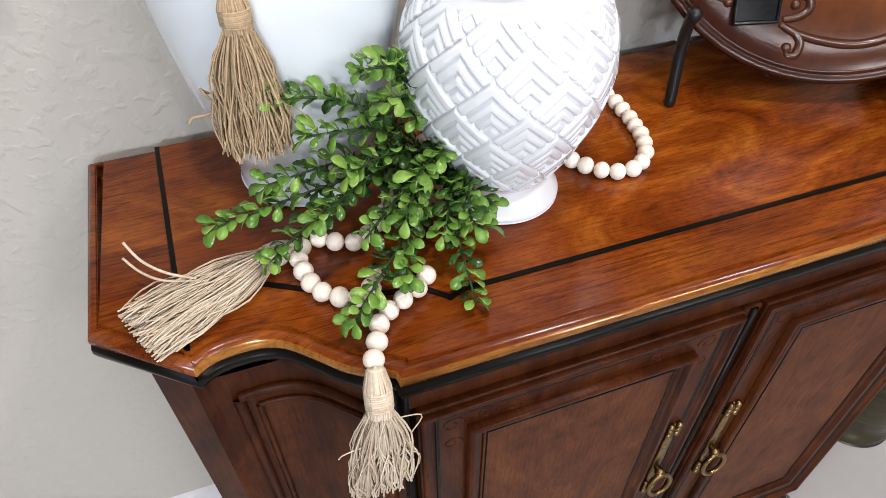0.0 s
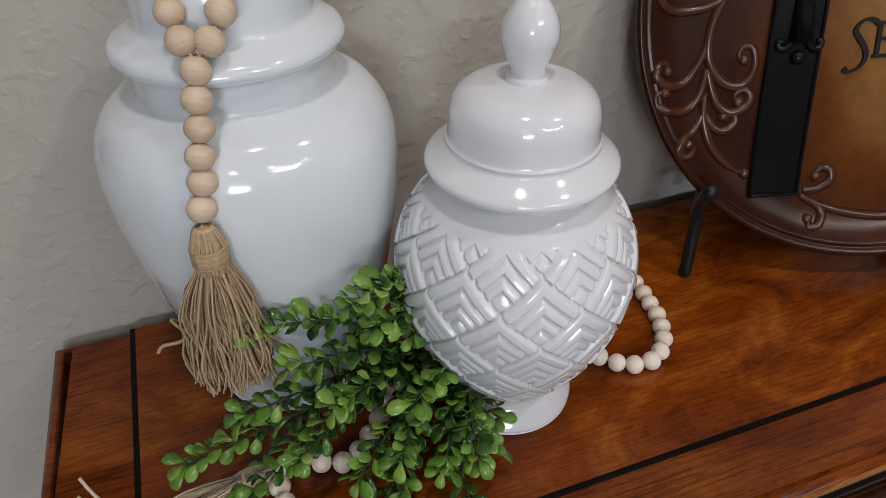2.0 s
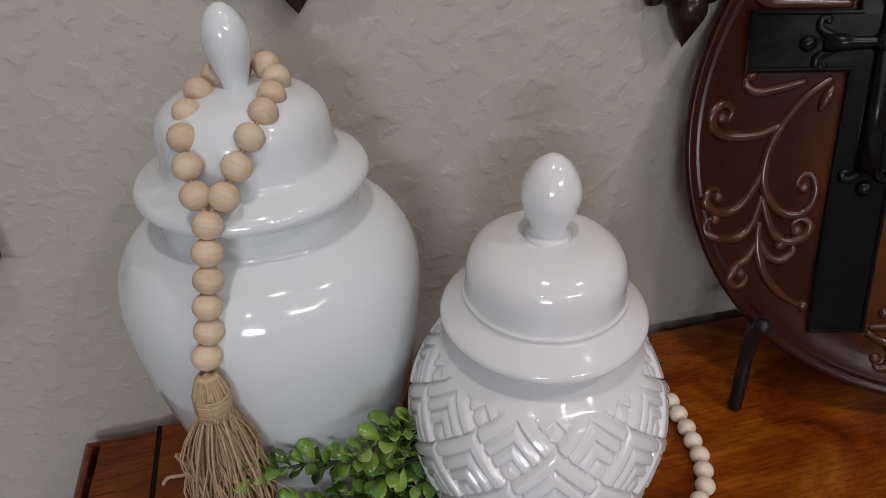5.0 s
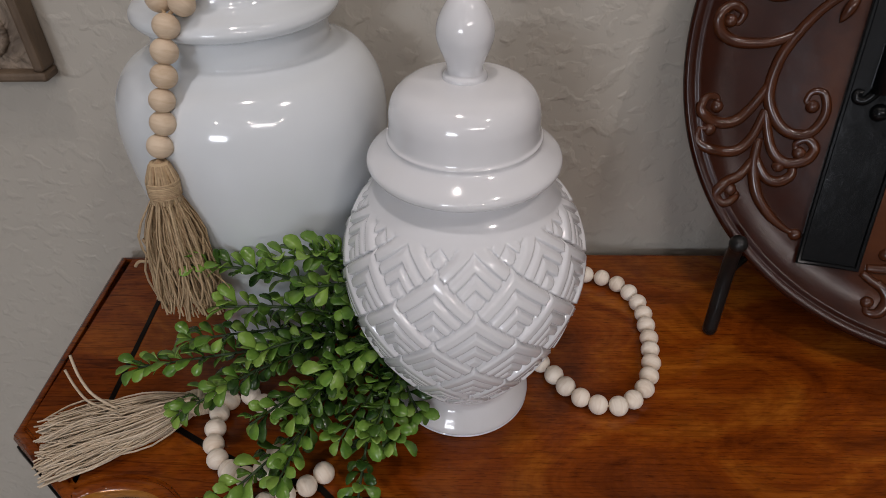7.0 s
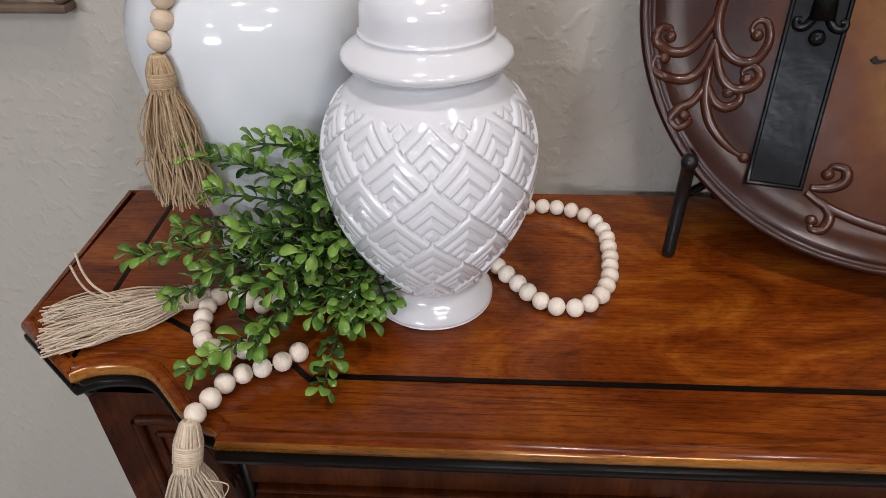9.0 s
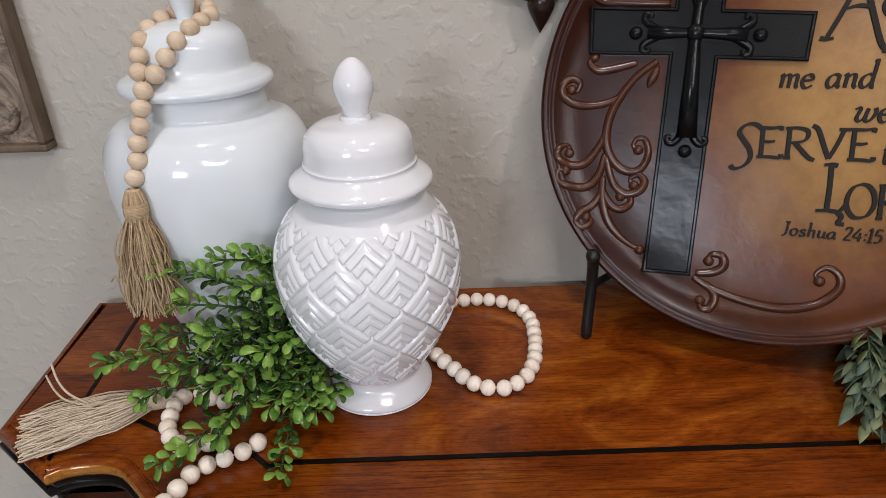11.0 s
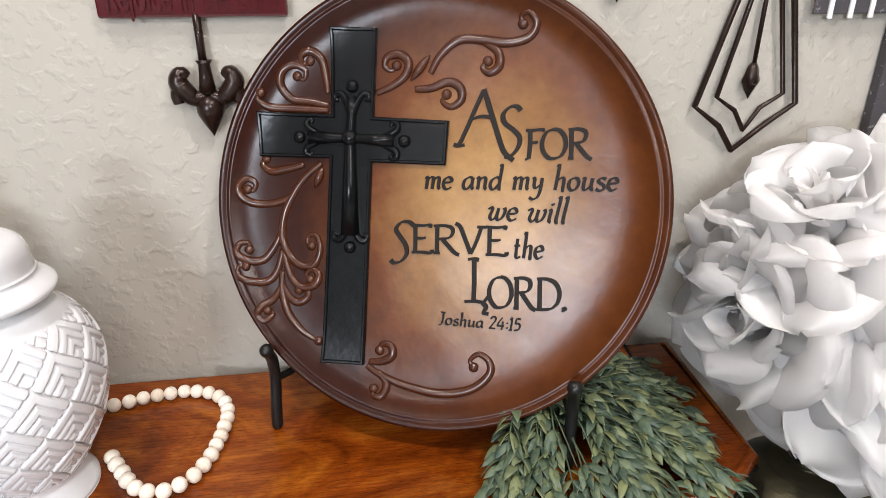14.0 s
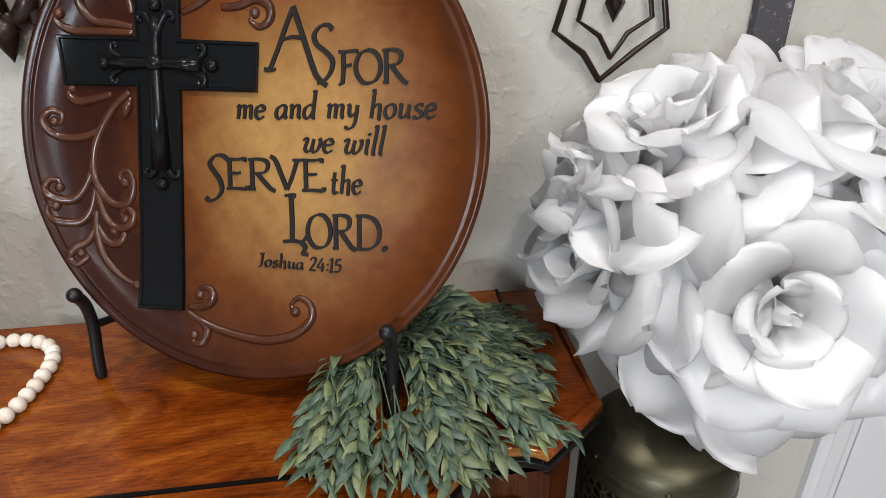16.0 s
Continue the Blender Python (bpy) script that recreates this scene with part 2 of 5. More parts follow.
def tube(bm, pts, radius, sides=8, caps=True, flat=None):
    """Sweep a circle (flat: squash factor along the first normal) along pts. radius: number or function of 0..1."""
    pts = [Vector(p) for p in pts]
    n = len(pts)
    rings, ref = [], None
    for i, p in enumerate(pts):
        d = (pts[min(i + 1, n - 1)] - pts[max(i - 1, 0)]).normalized()
        if ref is None:
            ref = d.orthogonal().normalized()
        ref = (ref - d * ref.dot(d)).normalized()
        side = d.cross(ref)
        r = radius(i / max(n - 1, 1)) if callable(radius) else radius
        rings.append([bm.verts.new(p + r * (math.cos(a) * ref + math.sin(a) * side)) for a in (2 * math.pi * k / sides for k in range(sides))])
    for a, b in zip(rings, rings[1:]):
        for k in range(sides):
            bm.faces.new((a[k], a[(k + 1) % sides], b[(k + 1) % sides], b[k]))
    if caps and sides > 2:
        bm.faces.new(rings[0][::-1])
        bm.faces.new(rings[-1])


def lathe(bm, profile, sides=96, centre=(0, 0), push=None):
    """Spin (radius, z) pairs. push(angle, radius, z) gives an offset of the radius."""
    rings = []
    for r, z in profile:
        if r < 1e-5:
            rings.append([bm.verts.new((centre[0], centre[1], z))])
            continue
        ring = []
        for k in range(sides):
            a = 2 * math.pi * k / sides
            rr = r + (push(a, r, z) if push else 0)
            ring.append(bm.verts.new((centre[0] + rr * math.cos(a), centre[1] + rr * math.sin(a), z)))
        rings.append(ring)
    for a, b in zip(rings, rings[1:]):
        for k in range(sides):
            j = (k + 1) % sides
            if len(a) == 1 and len(b) == 1:
                continue
            if len(a) == 1:
                bm.faces.new((a[0], b[j], b[k]))
            elif len(b) == 1:
                bm.faces.new((a[k], a[j], b[0]))
            else:
                bm.faces.new((a[k], a[j], b[j], b[k]))
    bmesh.ops.recalc_face_normals(bm, faces=bm.faces)


def ball(bm, c, r, seg=16, rings=10, squash=1.0):
    m = Matrix.Translation(c) @ Matrix.Diagonal((1, 1, squash, 1))
    bmesh.ops.create_uvsphere(bm, u_segments=seg, v_segments=rings, radius=r, matrix=m)


def smooth_profile(pts, per=8):
    return [(max(p.x, 0.0), p.y) for p in catmull([(r, z, 0) for r, z in pts], per)]


def offset_outline(pts, d):
    """Move a closed outline inwards by d (anticlockwise points)."""
    n, out = len(pts), []
    for i in range(n):
        a, b, c = Vector(pts[i - 1]), Vector(pts[i]), Vector(pts[(i + 1) % n])
        e, f = (b - a).normalized(), (c - b).normalized()
        ne, nf = Vector((-e.y, e.x)), Vector((-f.y, f.x))
        s = ne + nf
        s = s / max(s.dot(ne), 0.8)
        out.append(b + d * s)
    return out


def loft(bm, rings, cap_first=False, cap_last=False):
    vr = [[bm.verts.new(p) for p in r] for r in rings]
    for a, b in zip(vr, vr[1:]):
        for k in range(len(a)):
            j = (k + 1) % len(a)
            bm.faces.new((a[k], a[j], b[j], b[k]))
    for flag, r in ((cap_first, vr[0]), (cap_last, vr[-1])):
        if flag:
            bm.faces.new(r)
    return vr


def plan_sheet(bm, front, back, z):
    """A level sheet between a front line, running left to right, and a straight back edge, with skirts down at the front."""
    fv = [bm.verts.new((x, y, z)) for x, y in front]
    bv = [bm.verts.new((x, back, z)) for x, y in front]
    lv = [bm.verts.new((x, y, z - 0.003)) for x, y in front]
    for i in range(len(front) - 1):
        if front[i + 1][0] - front[i][0] > 1e-6:
            bm.faces.new((fv[i], fv[i + 1], bv[i + 1], bv[i]))
        bm.faces.new((lv[i], lv[i + 1], fv[i + 1], fv[i]))


def strip(bm, pts, width, z0, z1):
    """A flat raised strip along a path in plan."""
    pts = [Vector(p) for p in pts]
    left, right = [], []
    for i, p in enumerate(pts):
        a = (p - pts[i - 1]).normalized() if i else (pts[1] - p).normalized()
        b = (pts[i + 1] - p).normalized() if i < len(pts) - 1 else a
        na, nb = Vector((-a.y, a.x)), Vector((-b.y, b.x))
        s = na + nb
        s = s / max(s.dot(na), 0.4)
        left.append(p + s * width / 2)
        right.append(p - s * width / 2)
    sec = [[bm.verts.new((*q, z)) for q, z in ((l, z0), (l, z1), (r, z1), (r, z0))] for l, r in zip(left, right)]
    for a, b in zip(sec, sec[1:]):
        for k in range(3):
            bm.faces.new((a[k], b[k], b[k + 1], a[k + 1]))
    bm.faces.new(sec[0])
    bm.faces.new(sec[-1][::-1])
    bmesh.ops.recalc_face_normals(bm, faces=bm.faces)


def lettering(body, material, parent, p0, p1, height, depth, z, shear=0.0, weight=0.0, name="lettering", label=""):
    """Built-in letters from p0 to p1 (baseline, in the parent's plane), with the given capital height, proud by depth."""
    data = bpy.data.curves.new(name, "FONT")
    data.body, data.size, data.extrude, data.bevel_depth, data.shear, data.offset = body, 1.0, 0.02, 0.004, shear, weight
    tmp = new(name, data)
    bpy.context.view_layer.update()
    me = bpy.data.meshes.new_from_object(tmp.evaluated_get(bpy.context.evaluated_depsgraph_get()))
    bpy.data.objects.remove(tmp)
    xs = [v.co.x for v in me.vertices]
    wide = Vector(p1) - Vector(p0)
    ang = math.atan2(wide.y, wide.x)
    sx = wide.length / (max(xs) - min(xs))
    m = Matrix.Translation((p0[0], p0[1], z)) @ Matrix.Rotation(ang, 4, "Z") @ Matrix.Diagonal((sx, height / 0.70, depth / 0.052, 1)) @ Matrix.Translation((-min(xs), 0, 0))
    me.transform(m)
    me.materials.clear()
    me.materials.append(material)
    return part(name, me, None, parent, label)


# ---- structure ----
X0, X1, Y0, Y1, ZC = ROOM
bm = bmesh.new()
box(bm, X0 - 0.1, X1 + 0.1, Y0 - 0.1, Y1 + 0.1, -0.06, -0.006)
floor = tagged(part("floor", bm, M_GROUT, smooth=False), "pale stone tile floor with grey grout joints", "floor", kind="structure")
bm = bmesh.new()
box(bm, X0 - 0.1, X1 + 0.1, Y1, Y1 + 0.1, 0, ZC)
tagged(part("wall_north", bm, M_WALL, smooth=False), "beige wall with knockdown plaster texture", "wall", kind="structure")
# unseen walls that close the room, dark so that they reflect little
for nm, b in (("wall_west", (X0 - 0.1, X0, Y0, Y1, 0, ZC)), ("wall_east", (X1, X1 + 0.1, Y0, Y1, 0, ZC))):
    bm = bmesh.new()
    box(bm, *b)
    tagged(part(nm, bm, M_FAR, smooth=False), "plain unseen taupe wall, added dark to dim reflections", "wall", kind="structure")
bm = bmesh.new()
wx0, wx1, wz0, wz1 = WINDOW
for b in ((X0 - 0.1, wx0, 0, ZC), (wx1, X1 + 0.1, 0, ZC), (wx0, wx1, 0, wz0), (wx0, wx1, wz1, ZC)):
    box(bm, b[0], b[1], Y0 - 0.1, Y0, b[2], b[3])
tagged(part("wall_south", bm, M_FAR, smooth=False), "unseen taupe wall with window opening, added dark to dim reflections", "wall", kind="structure")
bm = bmesh.new()
box(bm, X0 - 0.1, X1 + 0.1, Y0 - 0.1, Y1 + 0.1, ZC, ZC + 0.06)
tagged(part("ceiling", bm, M_CEIL, smooth=False), "plain white ceiling", "ceiling", kind="structure")
window = thing("window_1", "white framed window with bright daylight", "window", kind="structure")
for b in ((wx0, wx0 + 0.05, wz0, wz1), (wx1 - 0.05, wx1, wz0, wz1), (wx0 + 0.05, wx1 - 0.05, wz0, wz0 + 0.05), (wx0 + 0.05, wx1 - 0.05, wz1 - 0.05, wz1),
          ((wx0 + wx1) / 2 - 0.025, (wx0 + wx1) / 2 + 0.025, wz0 + 0.05, wz1 - 0.05)):
    bm = bmesh.new()
    box(bm, b[0], b[1], Y0 - 0.07, Y0 - 0.02, b[2], b[3], 0.004)
    part("window_frame", bm, M_TRIM, window, smooth=False)
for cx, cy, watts in CANS:
    bm = bmesh.new()
    lathe(bm, [(0.075, ZC - 0.001), (0.092, ZC - 0.003), (0.092, ZC - 0.012), (0.068, ZC - 0.012), (0.062, ZC - 0.001)], 32, (cx, cy))
    tagged(part("ceiling_light", bm, M_TRIM), "round white recessed ceiling light", "ceiling light", group="recessed lights")

# frame made up round the added fill lamp
pl = thing("fill_panel", "unseen rectangular white ceiling panel, added for the fill lamp", "ceiling light")
for b in ((-0.62, 0.62, -0.32, -0.28), (-0.62, 0.62, 0.28, 0.32), (-0.62, -0.58, -0.28, 0.28), (0.58, 0.62, -0.28, 0.28)):
    bm = bmesh.new()
    box(bm, FILL_PANEL[0] + b[0], FILL_PANEL[0] + b[1], FILL_PANEL[1] + b[2], FILL_PANEL[1] + b[3], ZC - 0.05, ZC - 0.001, 0.003)
    part("frame_rail", bm, M_TRIM, pl, smooth=False)

# baseboard and the door casing at the end of the wall
bm = bmesh.new()
prof = [(0, 0), (-0.014, 0), (-0.014, 0.095), (-0.010, 0.105), (-0.007, 0.12), (0, 0.124)]
ra = [bm.verts.new((X0, Y1 - 0.0 + p[0], p[1])) for p in prof]
rb = [bm.verts.new((1.545, Y1 - 0.0 + p[0], p[1])) for p in prof]
for k in range(len(prof)):
    j = (k + 1) % len(prof)
    bm.faces.new((ra[k], ra[j], rb[j], rb[k]))
bm.faces.new(ra)
bm.faces.new(rb[::-1])
bmesh.ops.recalc_face_normals(bm, faces=bm.faces)
tagged(part("baseboard", bm, M_TRIM, smooth=False), "white moulded baseboard along the wall", "baseboard", kind="structure")
bm = bmesh.new()
prof = [(0, 0), (0, -0.012), (0.006, -0.017), (0.016, -0.019), (0.022, -0.015), (0.048, -0.012), (0.056, -0.009), (0.066, -0.008), (0.07, 0)]
ra = [bm.verts.new((1.55 + p[0], Y1 + p[1], 0)) for p in prof]
rb = [bm.verts.new((1.55 + p[0], Y1 + p[1], 2.1)) for p in prof]
for k in range(len(prof)):
    j = (k + 1) % len(prof)
    bm.faces.new((ra[k], ra[j], rb[j], rb[k]))
bm.faces.new(ra)
bm.faces.new(rb[::-1])
bmesh.ops.recalc_face_normals(bm, faces=bm.faces)
tagged(part("trim_door", bm, M_TRIM, smooth=False), "white moulded door casing", "trim", kind="structure")
door = thing("door_1", "white painted panel door, closed", "door", kind="structure")
bm = bmesh.new()
box(bm, 1.622, 2.42, Y1 - 0.006, Y1 - 0.001, 0.01, 2.06)
part("leaf", bm, M_TRIM, door, smooth=False)
for z0, z1 in ((0.15, 0.9), (1.05, 1.92)):
    for xa in (1.74, 2.07):
        bm = bmesh.new()
        box(bm, xa, xa + 0.25, Y1 - 0.016, Y1 - 0.006, z0, z1, 0.005)
        part("panel", bm, M_TRIM, door, smooth=False)

# ---- cabinet ----
CX = 0.5295                      # middle of the cabinet
TOP = 0.800
half_front = [(-0.004, -0.224), (0.0685, -0.281), (0.083, -0.2725), (0.103, -0.270), (0.120, -0.272), (0.134, -0.279), (0.152, -0.296),
              (0.168, -0.312), (0.184, -0.323), (0.197, -0.3275), (0.202, -0.331), (0.203, -0.3385)]


def front_run(pts):
    """The left half's points and their mirror, left to right."""
    return pts + [(2 * CX - x, y) for x, y in pts[::-1]]


curve_half = half_front[:2] + [tuple(p.xy) for p in catmull([(*q, 0) for q in half_front[1:-2]], 4)][1:] + half_front[-2:]
OUT = [(-0.011, 0.0)] + front_run(curve_half) + [(2 * CX + 0.011, 0.0)]

cabinet = thing("cabinet", "dark walnut console cabinet with serpentine front and black inlay", "cabinet")


def rings_of(steps):
    return [[(p.x, p.y, z) for p in offset_outline(OUT, d)] for d, z in steps]


bm = bmesh.new()
loft(bm, rings_of([(0.012, TOP - 0.018), (0.003, TOP - 0.018), (0.0, TOP - 0.013), (0.0, TOP - 0.009), (0.0015, TOP - 0.005), (0.005, TOP - 0.0022), (0.0085, TOP - 0.0024)]))
bm.faces.ensure_lookup_table()
# painted highlight on the front bead only; ends and upper lip keep border wood
for f in bm.faces:
    c = f.calc_center_median()
    f.material_index = 1 if c.x < 0.0665 or c.x > 2 * CX - 0.0665 or c.z > TOP - 0.0045 else 0
edge = part("edge_moulding", bm, [M_EDGE, M_BORDER], cabinet, "rounded walnut edge bead with its golden highlight painted in")
bm = bmesh.new()
loft(bm, rings_of([(0.0085, TOP - 0.0024), (0.0092, TOP - 0.0034), (0.0104, TOP - 0.0034), (0.011, TOP)]))
plan_sheet(bm, [(p.x, p.y) for p in offset_outline(OUT, 0.011)][1:-1], 0.0 - 0.011, TOP)
top = part("tabletop", bm, M_BORDER, cabinet, "polished walnut top", smooth=False)
inlay_half = [(0.056, -0.004), (0.0635, -0.195), (0.071, -0.2035), (0.100, -0.212), (0.130, -0.222), (0.160, -0.239), (0.200, -0.258), (0.246, -0.270), (0.2605, -0.2835), (0.2745, -0.279)]
inlay = front_run(inlay_half)
bm = bmesh.new()
plan_sheet(bm, inlay, -0.004, TOP + 0.0012)
part("top_field", bm, M_TOP, top, "figured walnut veneer field", smooth=False)
bm = bmesh.new()
strip(bm, inlay, 0.0042, TOP, TOP + 0.0018)
part("inlay_line", bm, M_EBONY, top, "black inlaid stringing", smooth=False)
bm = bmesh.new()
loft(bm, rings_of([(0.02, TOP - 0.0182), (-0.001, TOP - 0.0182), (-0.0015, TOP - 0.023), (0.0, TOP - 0.028), (0.006, TOP - 0.033), (0.014, TOP - 0.039), (0.019, TOP - 0.047), (0.0235, TOP - 0.054)]))
part("cornice", bm, M_EBONY, cabinet, "black lacquered moulding under the top")
bm = bmesh.new()
loft(bm, rings_of([(0.024, TOP - 0.047), (0.024, 0.105)]), cap_first=True, cap_last=True)
part("body", bm, M_DOORWOOD, cabinet, smooth=False)
bm = bmesh.new()
loft(bm, rings_of([(0.03, 0.125), (0.021, 0.122), (0.016, 0.112), (0.012, 0.100), (0.012, 0.082), (0.03, 0.078)]), cap_first=True, cap_last=True)
part("base_moulding", bm, M_DOORWOOD, cabinet, smooth=False)


def bracket_foot(x, y, sx, sy):
    bm = bmesh.new()
    prof = catmull([(0, 0.08, 0), (0.012, 0.06, 0), (0.014, 0.035, 0), (0.004, 0.018, 0), (0.010, 0.0, 0)], 4)
    pts = []
    for p in prof:
        w = 0.045 + p.x
        pts.append([(x - sx * 0.0, y - sy * 0.0, p.y), (x + sx * w, y, p.y), (x + sx * w, y + sy * w, p.y), (x, y + sy * w, p.y)])
    loft(bm, pts, True, True)
    bmesh.ops.recalc_face_normals(bm, faces=bm.faces)
    part("foot", bm, M_DOORWOOD, cabinet, smooth=False)


for x, y, sx, sy in ((0.10, -0.20, -1, -1), (2 * CX - 0.10, -0.20, 1, -1), (0.10, -0.07, -1, 1), (2 * CX - 0.10, -0.07, 1, 1), (0.25, -0.27, -1, -1), (2 * CX - 0.25, -0.27, 1, -1)):
    bracket_foot(x, y, sx, sy)


def frame_moulding(bm, path, w, h, m):
    """A mitred half-round moulding round a closed path in the x-z plane, proud towards -y."""
    n = len(path)
    secs = []
    prof = [(-w / 2, 0), (-w / 2, h * 0.8), (-w * 0.40, h), (-w * 0.18, h), (-w * 0.10, h * 0.55), (w * 0.18, h * 0.45), (w * 0.26, h * 0.16), (w / 2, 0.0)]
    for i in range(n):
        a, b, c = Vector(path[i - 1]), Vector(path[i]), Vector(path[(i + 1) % n])
        e, f = (b - a).normalized(), (c - b).normalized()
        ne, nf = Vector((-e.y, e.x)), Vector((-f.y, f.x))
        s = ne + nf
        s = s / max(s.dot(ne), 0.4)
        secs.append([bm.verts.new(m @ Vector((b.x + s.x * u, -v, b.y + s.y * u))) for u, v in prof])
    for i in range(n):
        a, b = secs[i], secs[(i + 1) % n]
        for k in range(len(prof) - 1):
            bm.faces.new((a[k], a[k + 1], b[k + 1], b[k]))
    bmesh.ops.recalc_face_normals(bm, faces=bm.faces)


YF = -0.3145                     # face of the body's middle


def cabinet_door(x0, x1, hinge_left):
    z0, z1 = 0.145, 0.722
    bm = bmesh.new()
    box(bm, x0, x1, YF - 0.012, YF - 0.0005, z0, z1, 0.002)
    d = part("door", bm, M_DOORWOOD, cabinet, "dark walnut cabinet door with moulded frame", smooth=False)
    eye = Matrix.Translation((0, YF - 0.012, 0))
    bm = bmesh.new()
    frame_moulding(bm, [(x0 + 0.008, z0 + 0.008), (x1 - 0.008, z0 + 0.008), (x1 - 0.008, z1 - 0.008), (x0 + 0.008, z1 - 0.008)], 0.013, 0.006, eye)
    part("outer_moulding", bm, M_DOORWOOD, d)
    bm = bmesh.new()
    frame_moulding(bm, [(x0 + 0.0165, z0 + 0.0165), (x1 - 0.0165, z0 + 0.0165), (x1 - 0.0165, z1 - 0.0165), (x0 + 0.0165, z1 - 0.0165)], 0.004, 0.0012, eye)
    part("groove_line", bm, M_EBONY, d, "black line inside the outer moulding")
    c = 0.052
    bm = bmesh.new()
    frame_moulding(bm, [(x0 + c, z0 + c + 0.02), (x1 - c, z0 + c + 0.02), (x1 - c, z1 - 0.046), (x0 + c, z1 - 0.046)], 0.018, 0.009, eye)
    part("inner_moulding", bm, M_DOORWOOD, d)
    bm = bmesh.new()
    frame_moulding(bm, [(x0 + c + 0.0105, z0 + c + 0.0305), (x1 - c - 0.0105, z0 + c + 0.0305), (x1 - c - 0.0105, z1 - 0.0565), (x0 + c + 0.0105, z1 - 0.0565)], 0.0045, 0.0042, eye)
    part("panel_line", bm, M_EBONY, d, "black line round the panel")
    bm = bmesh.new()
    box(bm, x0 + c + 0.006, x1 - c - 0.006, YF - 0.015, YF - 0.0121, z0 + c + 0.026, z1 - 0.052, 0.001)
    part("panel", bm, M_PANEL, d, smooth=False)
    # scroll tracery at the upper corners
    for sgn, xx in ((1, x0 + 0.03), (-1, x1 - 0.03)):
        zz = z1 - 0.031
        for px, pz, rr in ((0, 0, 0.011), (0.03, 0.003, 0.009), (0.055, 0.0, 0.008), (0.0, -0.03, 0.009)):
            bm = bmesh.new()
            tube(bm, [(xx + sgn * (px + rr * (1 - k / 22) * math.cos(k * 0.45)), YF - 0.0117, zz + pz + rr * (1 - k / 22) * math.sin(k * 0.45)) for k in range(18)], 0.0010, 5)
            part("carved_scroll", bm, M_DOORWOOD, d)
    hx = x1 - 0.026 if hinge_left else x0 + 0.026
    yp = YF - 0.012
    bm = bmesh.new()
    out = []
    for k in range(40):
        a = 2 * math.pi * k / 40
        rz = 0.078 * math.cos(a)
        w = 0.0068 + 0.0038 * math.cos(6 * a) * abs(math.cos(a)) - 0.003 * abs(math.cos(a))
        out.append((hx + w * math.sin(a) * (1.25 if abs(math.cos(a)) > 0.6 else 1), rz + 0.47))
    loft(bm, [[(x, yp - 0.0002, z) for x, z in out], [(x, yp - 0.0022, z) for x, z in out], [(hx + (x - hx) * 0.86, yp - 0.003, 0.47 + (z - 0.47) * 0.97) for x, z in out]], cap_last=True)
    for zz in (0.545, 0.537, 0.529, 0.411, 0.403, 0.395):
        for dx in (-0.005, 0.005):
            ball(bm, (hx + dx * (1 if int(zz * 1000) % 2 else 0.5), yp - 0.003, zz), 0.0045, 8, 6)
    bmesh.ops.recalc_face_normals(bm, faces=bm.faces)
    part("handle_plate", bm, M_BRASS, d, "ornate aged brass backplate")
    bm = bmesh.new()
    ball(bm, (hx, yp - 0.010, 0.452), 0.006, 12, 8)
    tube(bm, [(hx, yp - 0.002, 0.452), (hx, yp - 0.012, 0.452)], 0.004, 8)
    tube(bm, [(hx + 0.0145 * math.sin(a), yp - 0.014 - 0.005 * (1 - math.cos(a)) / 2, 0.433 + 0.0185 * math.cos(a)) for a in (2 * math.pi * k / 28 for k in range(29))], 0.0032, 8, False)
    part("ring_pull", bm, M_BRASS, d, "aged brass ring pull")


cabinet_door(0.216, CX - 0.003, True)
cabinet_door(CX + 0.021, 2 * CX - 0.216, False)
bm = bmesh.new()
box(bm, CX - 0.0015, CX + 0.0195, YF - 0.009, YF - 0.0005, 0.145, 0.722, 0.003)
part("astragal", bm, M_DOORWOOD, cabinet, smooth=False)
bm = bmesh.new()
tube(bm, [(CX + 0.009, YF - 0.0095, 0.147), (CX + 0.009, YF - 0.0095, 0.720)], 0.004, 10)
part("astragal_bead", bm, M_EBONY, cabinet)
# dark reveal over the doors
bm = bmesh.new()
box(bm, 0.21, 2 * CX - 0.21, YF - 0.006, YF - 0.0005, 0.7245, 0.7515, 0.001)
part("apron", bm, M_DOORWOOD, cabinet, smooth=False)
# curved corner panels follow the serpentine body
body_line = offset_outline(OUT, 0.024)


def bent_moulding(bm, pts, r):
    tube(bm, pts + pts[:1], r, 6, False)


for side in (0, 1):
    run = [p for p in body_line if 0.083 < (p.x if not side else 2 * CX - p.x) < 0.193]
    run.sort(key=lambda p: p.x)
    bm = bmesh.new()
    up = [(p.x, p.y - 0.001, 0.705 + 0.0) for p in run]
    dn = [(p.x, p.y - 0.001, 0.175) for p in run][::-1]
    bent_moulding(bm, up + dn, 0.0055)
    part("corner_moulding", bm, M_DOORWOOD, cabinet)
    run2 = run[2:-2]
    bm = bmesh.new()
    bent_moulding(bm, [(p.x, p.y - 0.001, 0.685) for p in run2] + [(p.x, p.y - 0.001, 0.195) for p in run2][::-1], 0.0032)
    part("corner_bead", bm, M_DOORWOOD, cabinet)
for x in (0.2085, 2 * CX - 0.2085):
    bm = bmesh.new()
    tube(bm, [(x, YF - 0.002, 0.13), (x, YF - 0.002, 0.75)], 0.0055, 10)
    part("pilaster", bm, M_EBONY, cabinet)

# ---- jars ----


